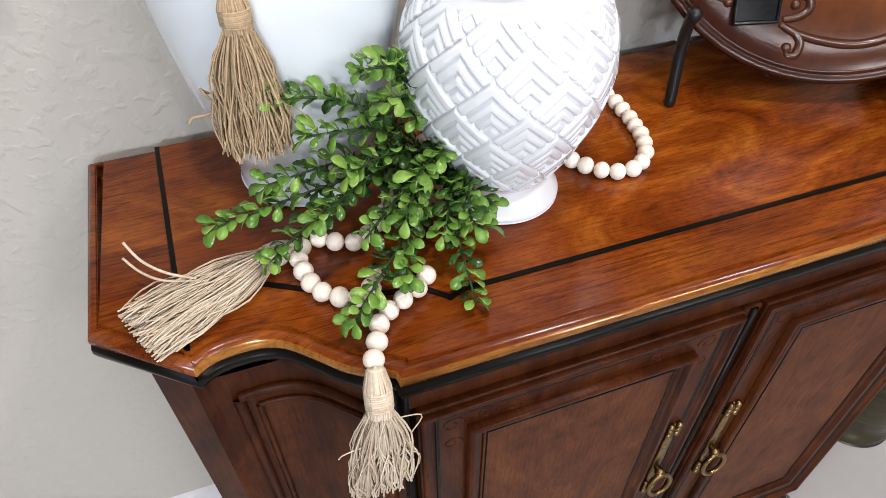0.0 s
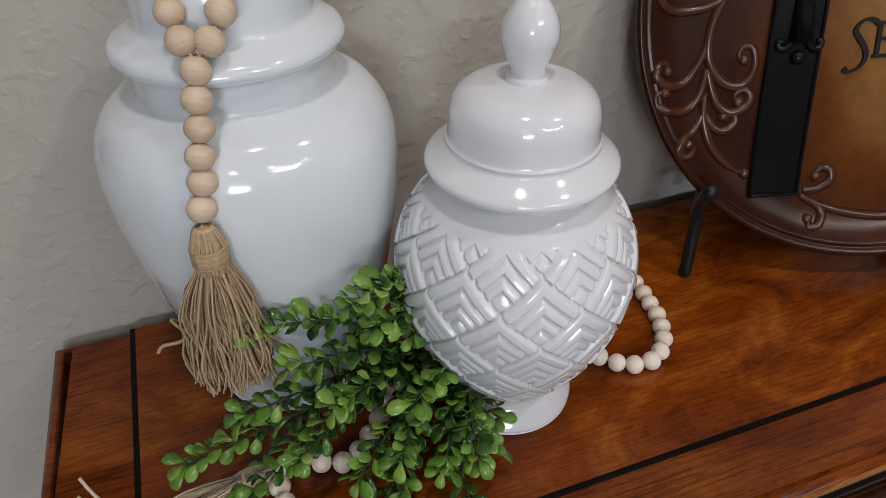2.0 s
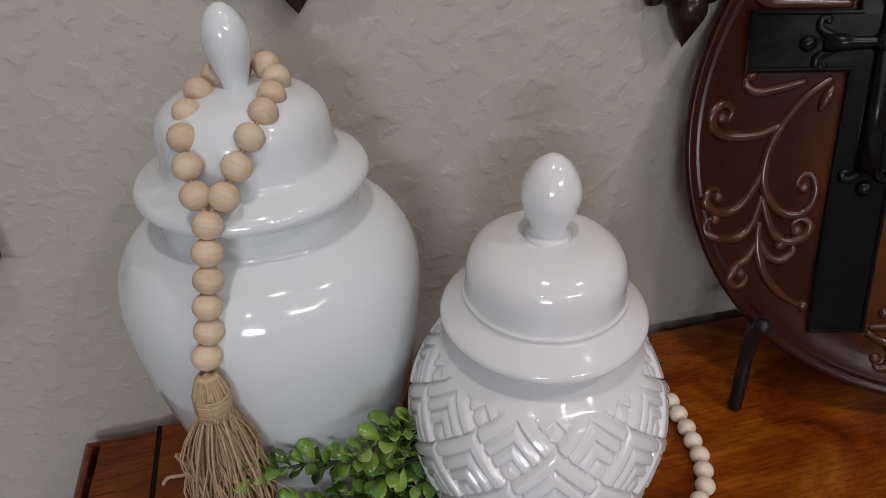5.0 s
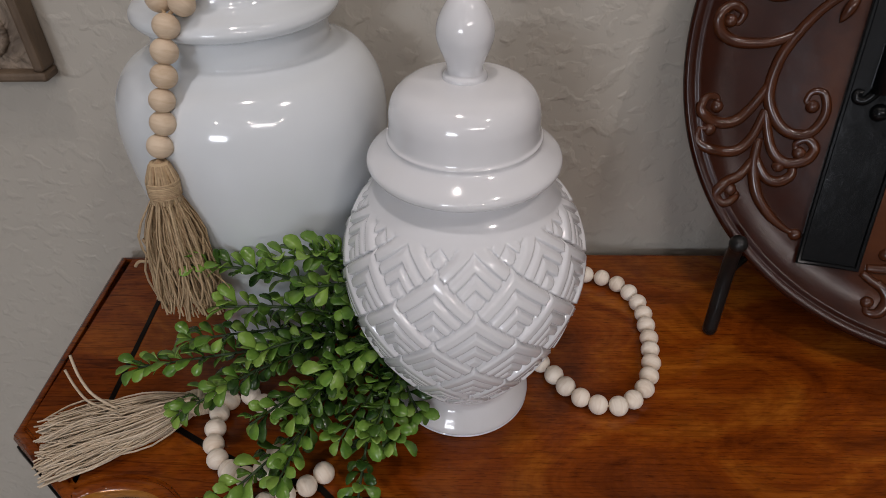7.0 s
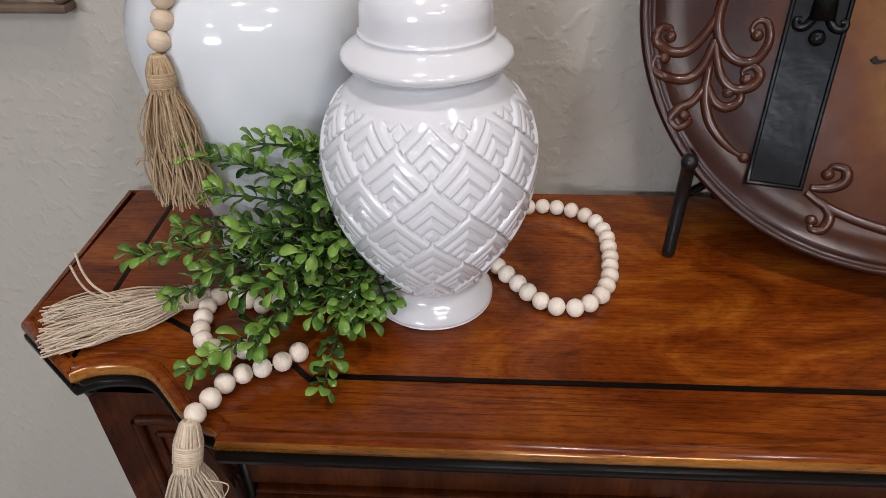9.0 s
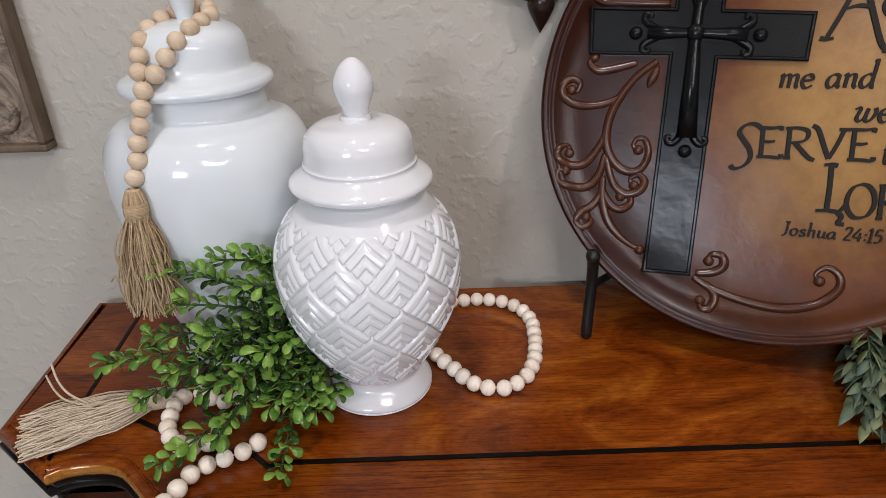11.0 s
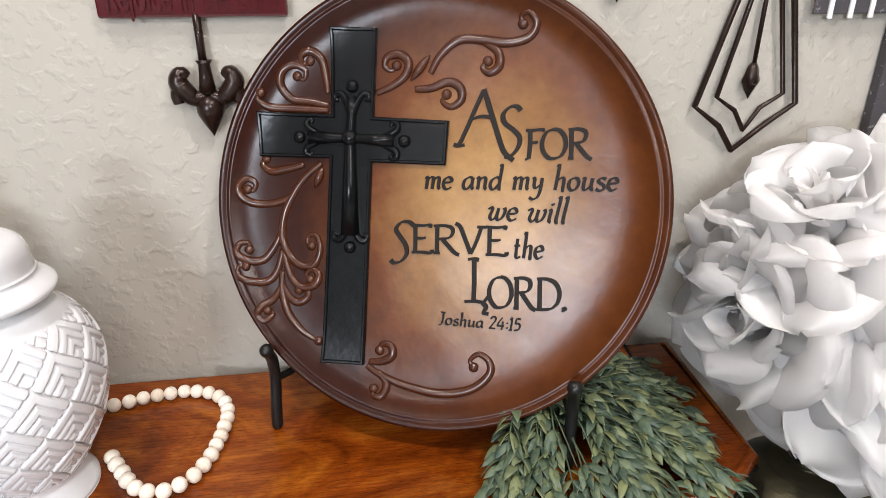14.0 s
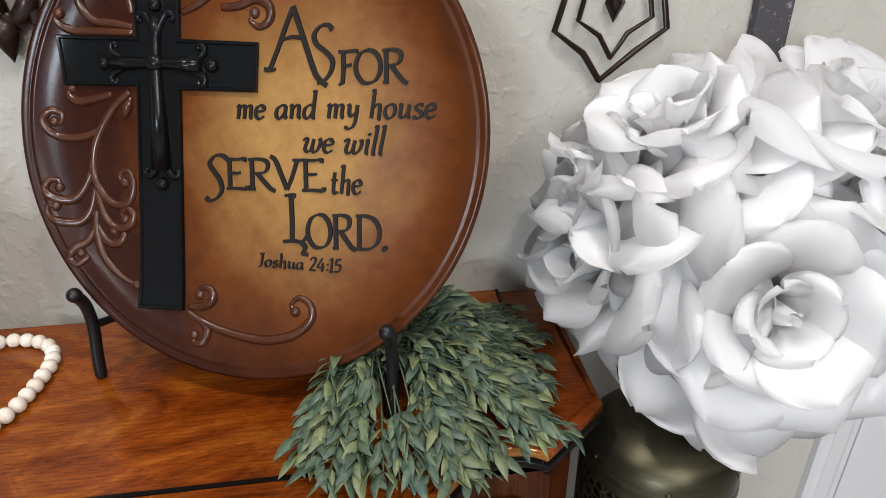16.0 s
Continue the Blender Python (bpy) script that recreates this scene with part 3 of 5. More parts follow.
def big_jar():
    m = pose(0.1928, -0.0820, TOP + 0.0012) @ Matrix.Diagonal((1.014, 1.014, 1, 1))
    j = thing("ginger_jar", "large glossy white ceramic ginger jar with domed lid", "jar", m)
    body = smooth_profile([(0.0000, 0.0010), (0.0575, 0.0010), (0.0621, 0.0040), (0.0621, 0.0121), (0.0631, 0.0302), (0.0708, 0.0605), (0.0832, 0.1058), (0.0919, 0.1562),
                           (0.0950, 0.1966), (0.0919, 0.2228), (0.0817, 0.2410), (0.0674, 0.2492), (0.0601, 0.2532), (0.0591, 0.2610), (0.0591, 0.2802)], 8)
    bm = bmesh.new()
    lathe(bm, body, 96)
    part("jar", bm, M_WHITE, j)
    lid = smooth_profile([(0.0575, 0.2736), (0.0642, 0.2731), (0.0675, 0.2764), (0.0678, 0.2795), (0.0654, 0.2833), (0.0586, 0.2870), (0.0519, 0.2905), (0.0498, 0.2955),
                          (0.0491, 0.3047), (0.0473, 0.3150), (0.0421, 0.3231), (0.0319, 0.3288), (0.0185, 0.3315), (0.0082, 0.3324), (0.0000, 0.3324)], 6)
    bm = bmesh.new()
    lathe(bm, lid, 96)
    lidob = part("lid", bm, M_WHITE, j)
    bm = bmesh.new()
    lathe(bm, smooth_profile([(0.0067, 0.3296), (0.0077, 0.3357), (0.0108, 0.3468), (0.0125, 0.3558), (0.0115, 0.3649), (0.0077, 0.3725), (0.0028, 0.3765), (0.0000, 0.3770)], 6), 40)
    part("finial", bm, M_WHITE, lidob)


def small_jar():
    m = pose(0.346, -0.1745, TOP + 0.0012, 0, 0, 4.8)
    j = thing("embossed_ginger_jar", "small white ceramic ginger jar with embossed chevron diamonds", "jar", m)
    prof = smooth_profile([(0.0000, 0.0005), (0.0470, 0.0005), (0.0515, 0.0025), (0.0520, 0.0060), (0.0475, 0.0130), (0.0425, 0.0200), (0.0415, 0.0255), (0.0435, 0.0295),
                           (0.0515, 0.0426), (0.0625, 0.0621), (0.0735, 0.0883), (0.0800, 0.1155), (0.0815, 0.1350), (0.0785, 0.1564), (0.0690, 0.1777), (0.0560, 0.1938), (0.0465, 0.2016), (0.0435, 0.2059), (0.0432, 0.2157)], 22)
    # length along the profile from the foot's waist
    lens, total = [0.0], 0.0
    for a, b in zip(prof, prof[1:]):
        total += math.dist(a, b)
        lens.append(total)
    at = {round(z, 7): s for (r, z), s in zip(prof, lens)}
    s0 = next(s for (r, z), s in zip(prof, lens) if z > 0.0300)
    s1 = next(s for (r, z), s in zip(prof, lens) if z > 0.1975)
    s_end = next(s for (r, z), s in zip(prof, lens) if z > 0.1880)     # the neck above stays plain
    N, ROWS_UP = 10, 7.6

    def push(a, r, z):
        s = at[round(z, 7)]
        if s < s0 or s > s_end:
            return 0.0
        v = (s - s0) / (s1 - s0) * ROWS_UP - 0.43
        u = (a / (2 * math.pi)) * N
        base = math.floor(v)
        lowest = None
        for i in range(base - 1, base + 4):
            off = 0.5 if i % 2 else 0.0
            uc = round(u - off) + off
            f = i - v - 2 * abs(u - uc)
            if f >= 0:
                lowest = f
                break
        f = lowest if lowest is not None else 0.0
        # nested chevrons like overlapping shingles: each band rises to its lower lip, then drops to the next
        step = 0 if f < 0.56 else 1 if f < 1.02 else 2 if f < 1.46 else 3
        lo, hi = ((0.0, 0.56), (0.56, 1.02), (1.02, 1.46), (1.46, 2.0))[step]
        t = (f - lo) / (hi - lo)
        lip = 0.25 + 0.75 * min(1.0, t / 0.35) if t < 0.84 else 1.0 - (t - 0.84) / 0.16
        groove = 1.0 if f > 0.10 else f / 0.10
        fade = min(1.0, (s - s0) / 0.004, (s_end - s) / 0.006)
        return fade * (groove * (0.0031 * lip + 0.0014 - 0.0006 * step) - 0.0026)

    bm = bmesh.new()
    lathe(bm, prof, 760, push=push)
    part("jar", bm, M_WHITE2, j)
    lid = smooth_profile([(0.0420, 0.2093), (0.0555, 0.2093), (0.0595, 0.2122), (0.0598, 0.2152), (0.0575, 0.2181), (0.0510, 0.2229), (0.0475, 0.2259), (0.0468, 0.2278), (0.0472, 0.2297),
                          (0.0458, 0.2317), (0.0452, 0.2380), (0.0445, 0.2468), (0.0410, 0.2550), (0.0330, 0.2609), (0.0200, 0.2638), (0.0080, 0.2644), (0.0000, 0.2645)], 6)
    bm = bmesh.new()
    lathe(bm, lid, 96)
    lidob = part("lid", bm, M_WHITE2, j)
    bm = bmesh.new()
    lathe(bm, smooth_profile([(0.0000, 0.2633), (0.0115, 0.2635), (0.0130, 0.2654), (0.0120, 0.2674), (0.0102, 0.2686), (0.0108, 0.2730), (0.0145, 0.2817), (0.0163, 0.2890),
                              (0.0150, 0.2973), (0.0100, 0.3065), (0.0040, 0.3114), (0.0000, 0.3124)], 6), 40)
    part("finial", bm, M_WHITE2, lidob)


big_jar()
small_jar()

# ---- bead garlands ----


def bead_mesh(name, r, material):
    bm = bmesh.new()
    prof = [(0.0, -0.90 * r)] + [(r * math.cos(a) * 1.0, 0.95 * r * math.sin(a)) for a in (math.radians(d) for d in range(-72, 73, 12))] + [(0.0, 0.90 * r)]
    lathe(bm, prof, 18)
    return mesh_of(name, bm, material)


def spaced(path, step, start=0.0):
    out, need = [], start
    for a, b in zip(path, path[1:]):
        d = (b - a).length
        while need <= d and d > 0:
            out.append((a.lerp(b, need / d), (b - a).normalized()))
            need += step
        need -= d
    return out


def string_beads(me, path, step, parent, start=0.0, seed=1, lift=None):
    rnd = random.Random(seed)
    length = sum((b - a).length for a, b in zip(path, path[1:]))
    step = length * 0.9999 / max(1, round(length / step))     # beads fill the run end to end
    for p, d in spaced(path, step, start):
        q = d.to_track_quat("Z", "Y").to_matrix().to_4x4()
        wob = Vector((rnd.uniform(-1, 1), rnd.uniform(-1, 1), 0)) * 0.0006
        ob = new("bead", me)
        ob.parent = parent
        s = rnd.uniform(0.965, 1.02)
        ob.matrix_basis = Matrix.Translation(p + wob) @ q @ Matrix.Rotation(rnd.uniform(0, 6), 4, "Z") @ Matrix.Diagonal((s, s, s, 1))


def tassel(parent, material, head, neck, centre_end, spread, n, seed, thick=0.0008, flat=None, droop=0.0, stray=3):
    """A wrapped knot from head to neck and a skirt of strands that fans out to centre_end."""
    rnd = random.Random(seed)
    head, neck, end = Vector(head), Vector(neck), Vector(centre_end)
    axis = (neck - head).normalized()
    t = part("tassel", bmesh.new(), material, parent, "jute twine tassel")
    bm = bmesh.new()
    tube(bm, [head.lerp(neck, k / 10) for k in range(11)], lambda u: 0.0055 + 0.0032 * math.sin(min(1, u * 1.6) * math.pi / 2), 14)
    side = axis.orthogonal().normalized()
    other = axis.cross(side)
    for k in range(9):                      # binding turns
        c = head.lerp(neck, 0.45 + 0.045 * k)
        tube(bm, [c + 0.0096 * (math.cos(a) * side + math.sin(a) * other) + axis * (0.0009 * a / 6.28) for a in (2 * math.pi * q / 16 for q in range(17))], 0.0009, 5, False)
    for k in range(60):                     # strands over the crown
        a = rnd.uniform(0, 6.28)
        o = math.cos(a) * side + math.sin(a) * other
        tube(bm, [head - axis * 0.001, head + o * 0.006 + axis * 0.002, head.lerp(neck, 0.4) + o * 0.0092, neck + o * 0.0088], 0.0010, 4, False)
    part("knot", bm, material, t)
    bm = bmesh.new()
    out = (end - neck).normalized()
    sd = Vector(spread[0]).normalized()
    up = out.cross(sd).normalized()
    for k in range(n):
        a, q = rnd.uniform(0, 2 * math.pi), math.sqrt(rnd.random())
        ox, oy = q * math.cos(a), q * math.sin(a)
        start = neck - axis * 0.004 + (sd * ox + up * oy) * 0.008
        ln = rnd.uniform(0.88, 1.06)
        tip = neck + (end - neck) * ln + sd * ox * spread[1] + up * oy * spread[2]
        mid = start.lerp(tip, 0.35) + (sd * ox * spread[1] + up * oy * spread[2]) * 0.10 + sd * rnd.gauss(0, 0.0042) + up * rnd.gauss(0, 0.0026)
        mid2 = start.lerp(tip, 0.72) + (sd * ox * spread[1] + up * oy * spread[2]) * 0.06 + sd * rnd.gauss(0, 0.0040) + up * rnd.gauss(0, 0.0024)
        pts = catmull([start, mid, mid2, tip], 3)
        if flat is not None:
            for p in pts:
                p.z = max(p.z, flat + 0.0008)
        tube(bm, pts, thick * rnd.uniform(0.75, 1.2), 3, False)
    for k in range(stray):
        a = rnd.uniform(-1, 1)
        p0 = neck.lerp(end, rnd.uniform(0.1, 0.5)) + sd * a * 0.006
        p1 = p0 + sd * math.copysign(rnd.uniform(0.012, 0.03), a) + out * rnd.uniform(-0.008, 0.02) + up * 0.004
        p2 = p1 + out * rnd.uniform(0.0, 0.02) + sd * rnd.uniform(-0.01, 0.01)
        tube(bm, catmull([p0, p1, p2], 5), thick * 0.7, 3, False)
    part("fringe", bm, material, t)
    return t


# garland on the large jar: a loop over the lid, a run of beads down the front and a tassel
g1 = thing("bead_garland", "natural wooden bead garland with a jute tassel draped on the jar", "garland")
B1 = bead_mesh("bead", 0.0081, M_BEAD)
loop_pts = [(0.1685, -0.1425, 1.1000), (0.1655, -0.130, 1.1105), (0.1650, -0.118, 1.1195), (0.1665, -0.103, 1.1270), (0.1715, -0.090, 1.1325), (0.178, -0.078, 1.1355), (0.188, -0.0665, 1.1385),
            (0.199, -0.0625, 1.1390), (0.2095, -0.068, 1.1385), (0.2150, -0.0765, 1.1375), (0.2150, -0.088, 1.1345), (0.2100, -0.1045, 1.1315), (0.2045, -0.120, 1.1275), (0.1965, -0.1305, 1.1190), (0.189, -0.138, 1.1085), (0.1815, -0.1455, 1.0985)]
string_beads(B1, catmull(loop_pts, 10), 0.0163, g1, 0.0, 3)
drop_pts = [(0.1722, -0.1505, 1.0870), (0.1695, -0.1555, 1.0740), (0.1665, -0.1605, 1.0605), (0.1640, -0.1650, 1.0470), (0.1612, -0.1690, 1.0335), (0.158, -0.1735, 1.0205)]
string_beads(B1, catmull(drop_pts, 8), 0.0146, g1, 0.0, 4)
bm = bmesh.new()
tube(bm, catmull(loop_pts + [(0.1745, -0.149, 1.093)] + drop_pts + [(0.156, -0.178, 1.0105)], 6), 0.0011, 6)
tube(bm, catmull([loop_pts[0], (0.1722, -0.149, 1.092)], 4), 0.0011, 6)
part("cord", bm, M_JUTE, g1)
tassel(g1, M_JUTE, (0.1562, -0.1785, 1.0125), (0.1555, -0.1815, 0.986), (0.1500, -0.1830, 0.8985), ((1, -0.25, 0), 0.026, 0.015), 360, 11, 0.00075, stray=2)
# the loose twine ends beside that tassel
bm = bmesh.new()
tube(bm, catmull([(0.148, -0.172, 0.938), (0.135, -0.168, 0.930), (0.122, -0.166, 0.923), (0.112, -0.165, 0.922), (0.108, -0.166, 0.918)], 5), 0.0012, 5)
tube(bm, catmull([(0.149, -0.173, 0.95), (0.138, -0.167, 0.946), (0.128, -0.165, 0.938), (0.122, -0.168, 0.944), (0.131, -0.172, 0.93)], 5), 0.0010, 5)
part("twine_end", bm, M_JUTE, g1)

# garland on the top: tail with a tassel, a coil under the greenery, a pass behind the small jar and a loop beside it
g2 = thing("bead_garland", "pale wooden bead garland with two jute tassels lying on the cabinet", "garland")
B2 = bead_mesh("bead", 0.0079, M_BEAD2)
ZB = TOP + 0.0012 + 0.0077
coil = [(0.163, -0.199), (0.158, -0.213), (0.160, -0.231), (0.166, -0.247), (0.178, -0.260), (0.195, -0.266), (0.206, -0.259), (0.211, -0.248)]
string_beads(B2, [Vector((p.x, p.y, ZB)) for p in catmull([(*q, 0) for q in coil], 10)], 0.0147, g2, 0.0, 5)
run1 = [(0.178, -0.194), (0.192, -0.203), (0.206, -0.208), (0.219, -0.201), (0.233, -0.187), (0.247, -0.168), (0.258, -0.150), (0.272, -0.128), (0.290, -0.105), (0.318, -0.082),
        (0.355, -0.066), (0.395, -0.052), (0.430, -0.044), (0.459, -0.0425), (0.482, -0.050), (0.500, -0.066), (0.5075, -0.088), (0.508, -0.114), (0.506, -0.138), (0.5005, -0.164),
        (0.490, -0.185), (0.474, -0.199), (0.456, -0.2015), (0.440, -0.195), (0.427, -0.180), (0.414, -0.162), (0.403, -0.146)]
string_beads(B2, [Vector((p.x, p.y, ZB)) for p in catmull([(*q, 0) for q in run1], 10)], 0.0150, g2, 0.0, 6)
run2 = [(0.248, -0.262), (0.237, -0.273), (0.222, -0.281), (0.208, -0.289), (0.1985, -0.300), (0.194, -0.312), (0.1895, -0.3245)]
string_beads(B2, [Vector((p.x, p.y, ZB)) for p in catmull([(*q, 0) for q in run2], 10)], 0.0152, g2, 0.0, 7)
bm = bmesh.new()
for r in (coil, run1, run2 + [(0.1885, -0.335)]):
    tube(bm, [Vector((p.x, p.y, ZB)) for p in catmull([(*q, 0) for q in r], 5)], 0.0009, 5)
part("cord", bm, M_JUTE2, g2)
tassel(g2, M_JUTE2, (0.156, -0.197, ZB + 0.001), (0.132, -0.2045, ZB + 0.002), (0.040, -0.247, TOP + 0.010), ((0.42, -0.9, 0), 0.032, 0.009), 330, 21, 0.00085, flat=TOP + 0.001, stray=0)
tassel(g2, M_JUTE2, (0.1880, -0.3325, TOP + 0.010), (0.1848, -0.3485, TOP - 0.022), (0.1775, -0.3500, TOP - 0.125), ((1, 0.0, 0), 0.026, 0.0075), 300, 31, 0.00085, stray=3)
# two stray strands that stand up from the lying tassel
bm = bmesh.new()
tube(bm, catmull([(0.082, -0.214, ZB + 0.008), (0.062, -0.206, ZB + 0.014), (0.046, -0.192, ZB + 0.019), (0.037, -0.180, ZB + 0.030)], 6), 0.0012, 5)
tube(bm, catmull([(0.084, -0.217, ZB + 0.008), (0.060, -0.210, ZB + 0.010), (0.044, -0.198, ZB + 0.013), (0.034, -0.188, ZB + 0.022)], 6), 0.0011, 5)
part("stray_strand", bm, M_JUTE2, g2)

# ---- plate on its easel ----
PC, PR = Vector((0.7401, -0.0901, 1.0411)), 0.2295
p_r, p_u, p_n = Vector((0.9404, -0.3388, 0.0282)), Vector((0.0810, 0.3037, 0.9493)), Vector((-0.3301, -0.8905, 0.3131))
PM = Matrix((p_r, p_u, p_n)).transposed().to_4x4()
PM.translation = PC


def plate_paint(name, dark, mid, light, rough):
    k = Mat(name, rough, spec=0.27)
    v = k.coords()
    mp = k.node("ShaderNodeMapping", Location=(-0.055, 0.005, 0), Scale=(1.0, 0.82, 1))
    k.link(v, mp.inputs[0])
    ln = k.node("ShaderNodeVectorMath")
    ln.operation = "LENGTH"
    k.link(mp.outputs[0], ln.inputs[0])
    add = k.node("ShaderNodeMath")
    add.operation = "MULTIPLY_ADD"
    k.link(k.noise(v, 11, 4, 0.6), add.inputs[0])
    add.inputs[1].default_value = 0.085
    k.link(ln.outputs["Value"], add.inputs[2])
    base = k.ramp(add.outputs[0], [(0.085, light), (0.165, mid), (0.235, dark)])
    k.colour(k.mix(0.5, base, k.ramp(k.noise(v, 55, 5, 0.65), [(0.3, (0.62, 0.58, 0.55)), (0.6, (1.05, 1.05, 1.05))]), "MULTIPLY"))
    k.bump(k.noise(v, 13, 2), 0.17, 0.005)
    k.bump(k.noise(v, 160, 4), 0.10, 0.001)
    k.rough(k.noise(v, 24, 4), rough - 0.05, rough + 0.06)
    return k.m


M_PLATE = plate_paint("stained_plate", (0.027, 0.0053, 0.0016), (0.118, 0.033, 0.0062), (0.335, 0.180, 0.055), 0.24)
M_VINE = Mat("vine_relief_stain", 0.24, colour=(0.10, 0.032, 0.013), coat=0.1)
_v = M_VINE.coords()
M_VINE.colour(M_VINE.mix(M_VINE.noise(_v, 70, 4), (0.026, 0.0066, 0.003), (0.085, 0.024, 0.007)))
M_VINE = M_VINE.m
M_CROSS = Mat("black_cross_paint", 0.22, 0.0, (0.004, 0.0045, 0.005), spec=0.22)
_v = M_CROSS.coords()
M_CROSS.bump(M_CROSS.noise(_v, 40, 3), 0.18, 0.003)
M_CROSS = M_CROSS.m
M_INK = Mat("dark_stamped_letters", 0.55, colour=(0.010, 0.007, 0.005), spec=0.2).m

plate = thing("decorative_plate", "round brown plate with black cross and scripture lettering on easel", "plate", PM)
bm = bmesh.new()
prof = [(0.0, 0.0005), (0.05, 0.0004), (0.10, 0.0005), (0.13, 0.0007), (0.15, 0.0010), (0.166, 0.0016), (0.180, 0.0026), (0.190, 0.0039), (0.199, 0.0057), (0.209, 0.0093), (0.2160, 0.0140), (0.2185, 0.0155), (0.2200, 0.0142), (0.2216, 0.0150),
        (0.2250, 0.0178), (0.2282, 0.0172), (PR, 0.0145), (0.2288, 0.009), (0.216, 0.001), (0.19, -0.008), (0.10, -0.011), (0.0, -0.011)]
DISH = prof[:11]


def dish_height(r):
    """Height of the plate's face at a radius."""
    for (ra, za), (rb, zb) in zip(DISH, DISH[1:]):
        if r <= rb:
            return za + (zb - za) * (r - ra) / (rb - ra)
    return DISH[-1][1]


lathe(bm, prof, 160)
part("dish", bm, M_PLATE, plate)
cross_outline = [(-114, -170), (-68, -170), (-65, 41), (12, 40), (14, 84), (-64, 87), (-62, 174), (-110, 175), (-109, 89), (-188, 90), (-186, 44), (-110, 44)]
cross_outline = [(x / 1000, y / 1000) for x, y in cross_outline]
bm = bmesh.new()
loft(bm, [[(p.x, p.y, z) for p in offset_outline(cross_outline, d)] for d, z in ((0, -0.001), (0, 0.0045), (0.0012, 0.0056), (0.0028, 0.0056), (0.0038, 0.0040))], cap_last=True)
for k in range(-13, 14):                    # cut across, so that it can follow the dish
    for axis in ((1, 0, 0), (0, 1, 0)):
        bmesh.ops.bisect_plane(bm, geom=list(bm.verts) + list(bm.edges) + list(bm.faces), plane_co=Vector(axis) * k * 0.014, plane_no=axis)
for v in bm.verts:
    v.co.z += dish_height(v.co.xy.length) - 0.0004
bmesh.ops.triangulate(bm, faces=[f for f in bm.faces if len(f.verts) > 4])
bmesh.ops.recalc_face_normals(bm, faces=bm.faces)
bm.normal_update()
for f in bm.faces:
    f.smooth = f.normal.z > 0.9
for e in bm.edges:
    if len(e.link_faces) == 2 and e.calc_face_angle() > radians(20):
        e.smooth = False
cross = part("cross", bm, M_CROSS, plate, "raised black cross", smooth=False)
bm = bmesh.new()


def mm(pts, z=0.0):
    return [(x / 1000, y / 1000, z) for x, y in pts]


tube(bm, mm([(-87, 106), (-87, 90), (-88, 65), (-87, 20), (-86, -34)], 0.0046), lambda u: 0.0046 + 0.0085 * abs(u - 0.3) ** 1.3, 12)
tube(bm, mm([(-132, 65), (-110, 65), (-88, 65), (-64, 64), (-42, 63)], 0.0046), lambda u: 0.0044 + 0.009 * abs(u - 0.5) ** 1.3, 12)
ball(bm, (-0.088, 0.065, 0.0064), 0.0088, 16, 10, 0.8)
part("filigree_cross", bm, M_CROSS, cross, "embossed black flared cross")
for (x, y), (dx, dy), reach in (((-87, 108), (0, 1), 20), ((-86, -38), (0, -1), 26), ((-134, 65), (-1, 0), 16), ((-40, 63), (1, 0), 16)):
    bm = bmesh.new()
    for s in (-1, 1):
        px, py = -dy * s, dx * s
        pts = [(x - dx * reach, y - dy * reach), (x - dx * 8 + px * 5, y - dy * 8 + py * 5), (x + dx * 1 + px * 11, y + dy * 1 + py * 11), (x + dx * 1 + px * 17, y + dy * 1 + py * 17), (x - dx * 4 + px * 18, y - dy * 4 + py * 18), (x - dx * 4 + px * 14, y - dy * 4 + py * 14)]
        tube(bm, catmull(mm(pts, 0.0044), 5), lambda u: 0.0044 - 0.0020 * u, 8)
    ball(bm, ((x + dx * 9) / 1000, (y + dy * 9) / 1000, 0.0048), 0.0066, 12, 8, 0.8)
    part("scrolled_tip", bm, M_CROSS, cross)


def vine(*points):
    """One raised scroll with a rounded end, its points in millimetres on the plate's face."""
    bm = bmesh.new()
    path = catmull(mm(points, 0.0012), 6)
    for p in path:
        p.z += dish_height(p.xy.length) - 0.0022
    tube(bm, path, lambda u: 0.0026 + 0.0024 * math.sin(math.pi * min(1, 0.12 + u)), 9)
    ball(bm, path[-1], 0.0056, 10, 7, 0.8)
    part("scroll", bm, M_VINE, plate)


vine((-120, 39), (-139, 23), (-153, 2), (-161, -18), (-162, -43), (-152, -62), (-139, -70), (-126, -67), (-120, -52), (-124, -38), (-132, -37), (-135, -44), (-130, -48))
vine((-149, 5), (-169, -4), (-192, -6), (-206, 0), (-210, 12), (-202, 20), (-193, 16), (-195, 8), (-201, 9))
vine((-139, 37), (-161, 31), (-176, 29), (-185, 36), (-181, 42))
vine((-161, -28), (-170, -49), (-182, -65), (-197, -67), (-209, -59), (-207, -49), (-199, -48), (-198, -55))
vine((-162, -54), (-152, -82), (-139, -93), (-125, -89), (-121, -79), (-128, -73), (-135, -78), (-131, -84))
vine((-162, -54), (-167, -76), (-177, -88), (-193, -89), (-207, -83), (-207, -73), (-200, -73))
vine((-162, -76), (-161, -99), (-154, -120), (-142, -135), (-130, -144), (-119, -149))
vine((-162, -92), (-170, -107), (-180, -114), (-185, -124), (-177, -130), (-169, -123), (-175, -119))
vine((-162, -90), (-152, -105), (-142, -109), (-133, -103), (-134, -95), (-143, -96))
vine((-113, 98), (-135, 102), (-153, 104), (-164, 117), (-162, 131), (-150, 138), (-138, 133), (-140, 124), (-147, 127))
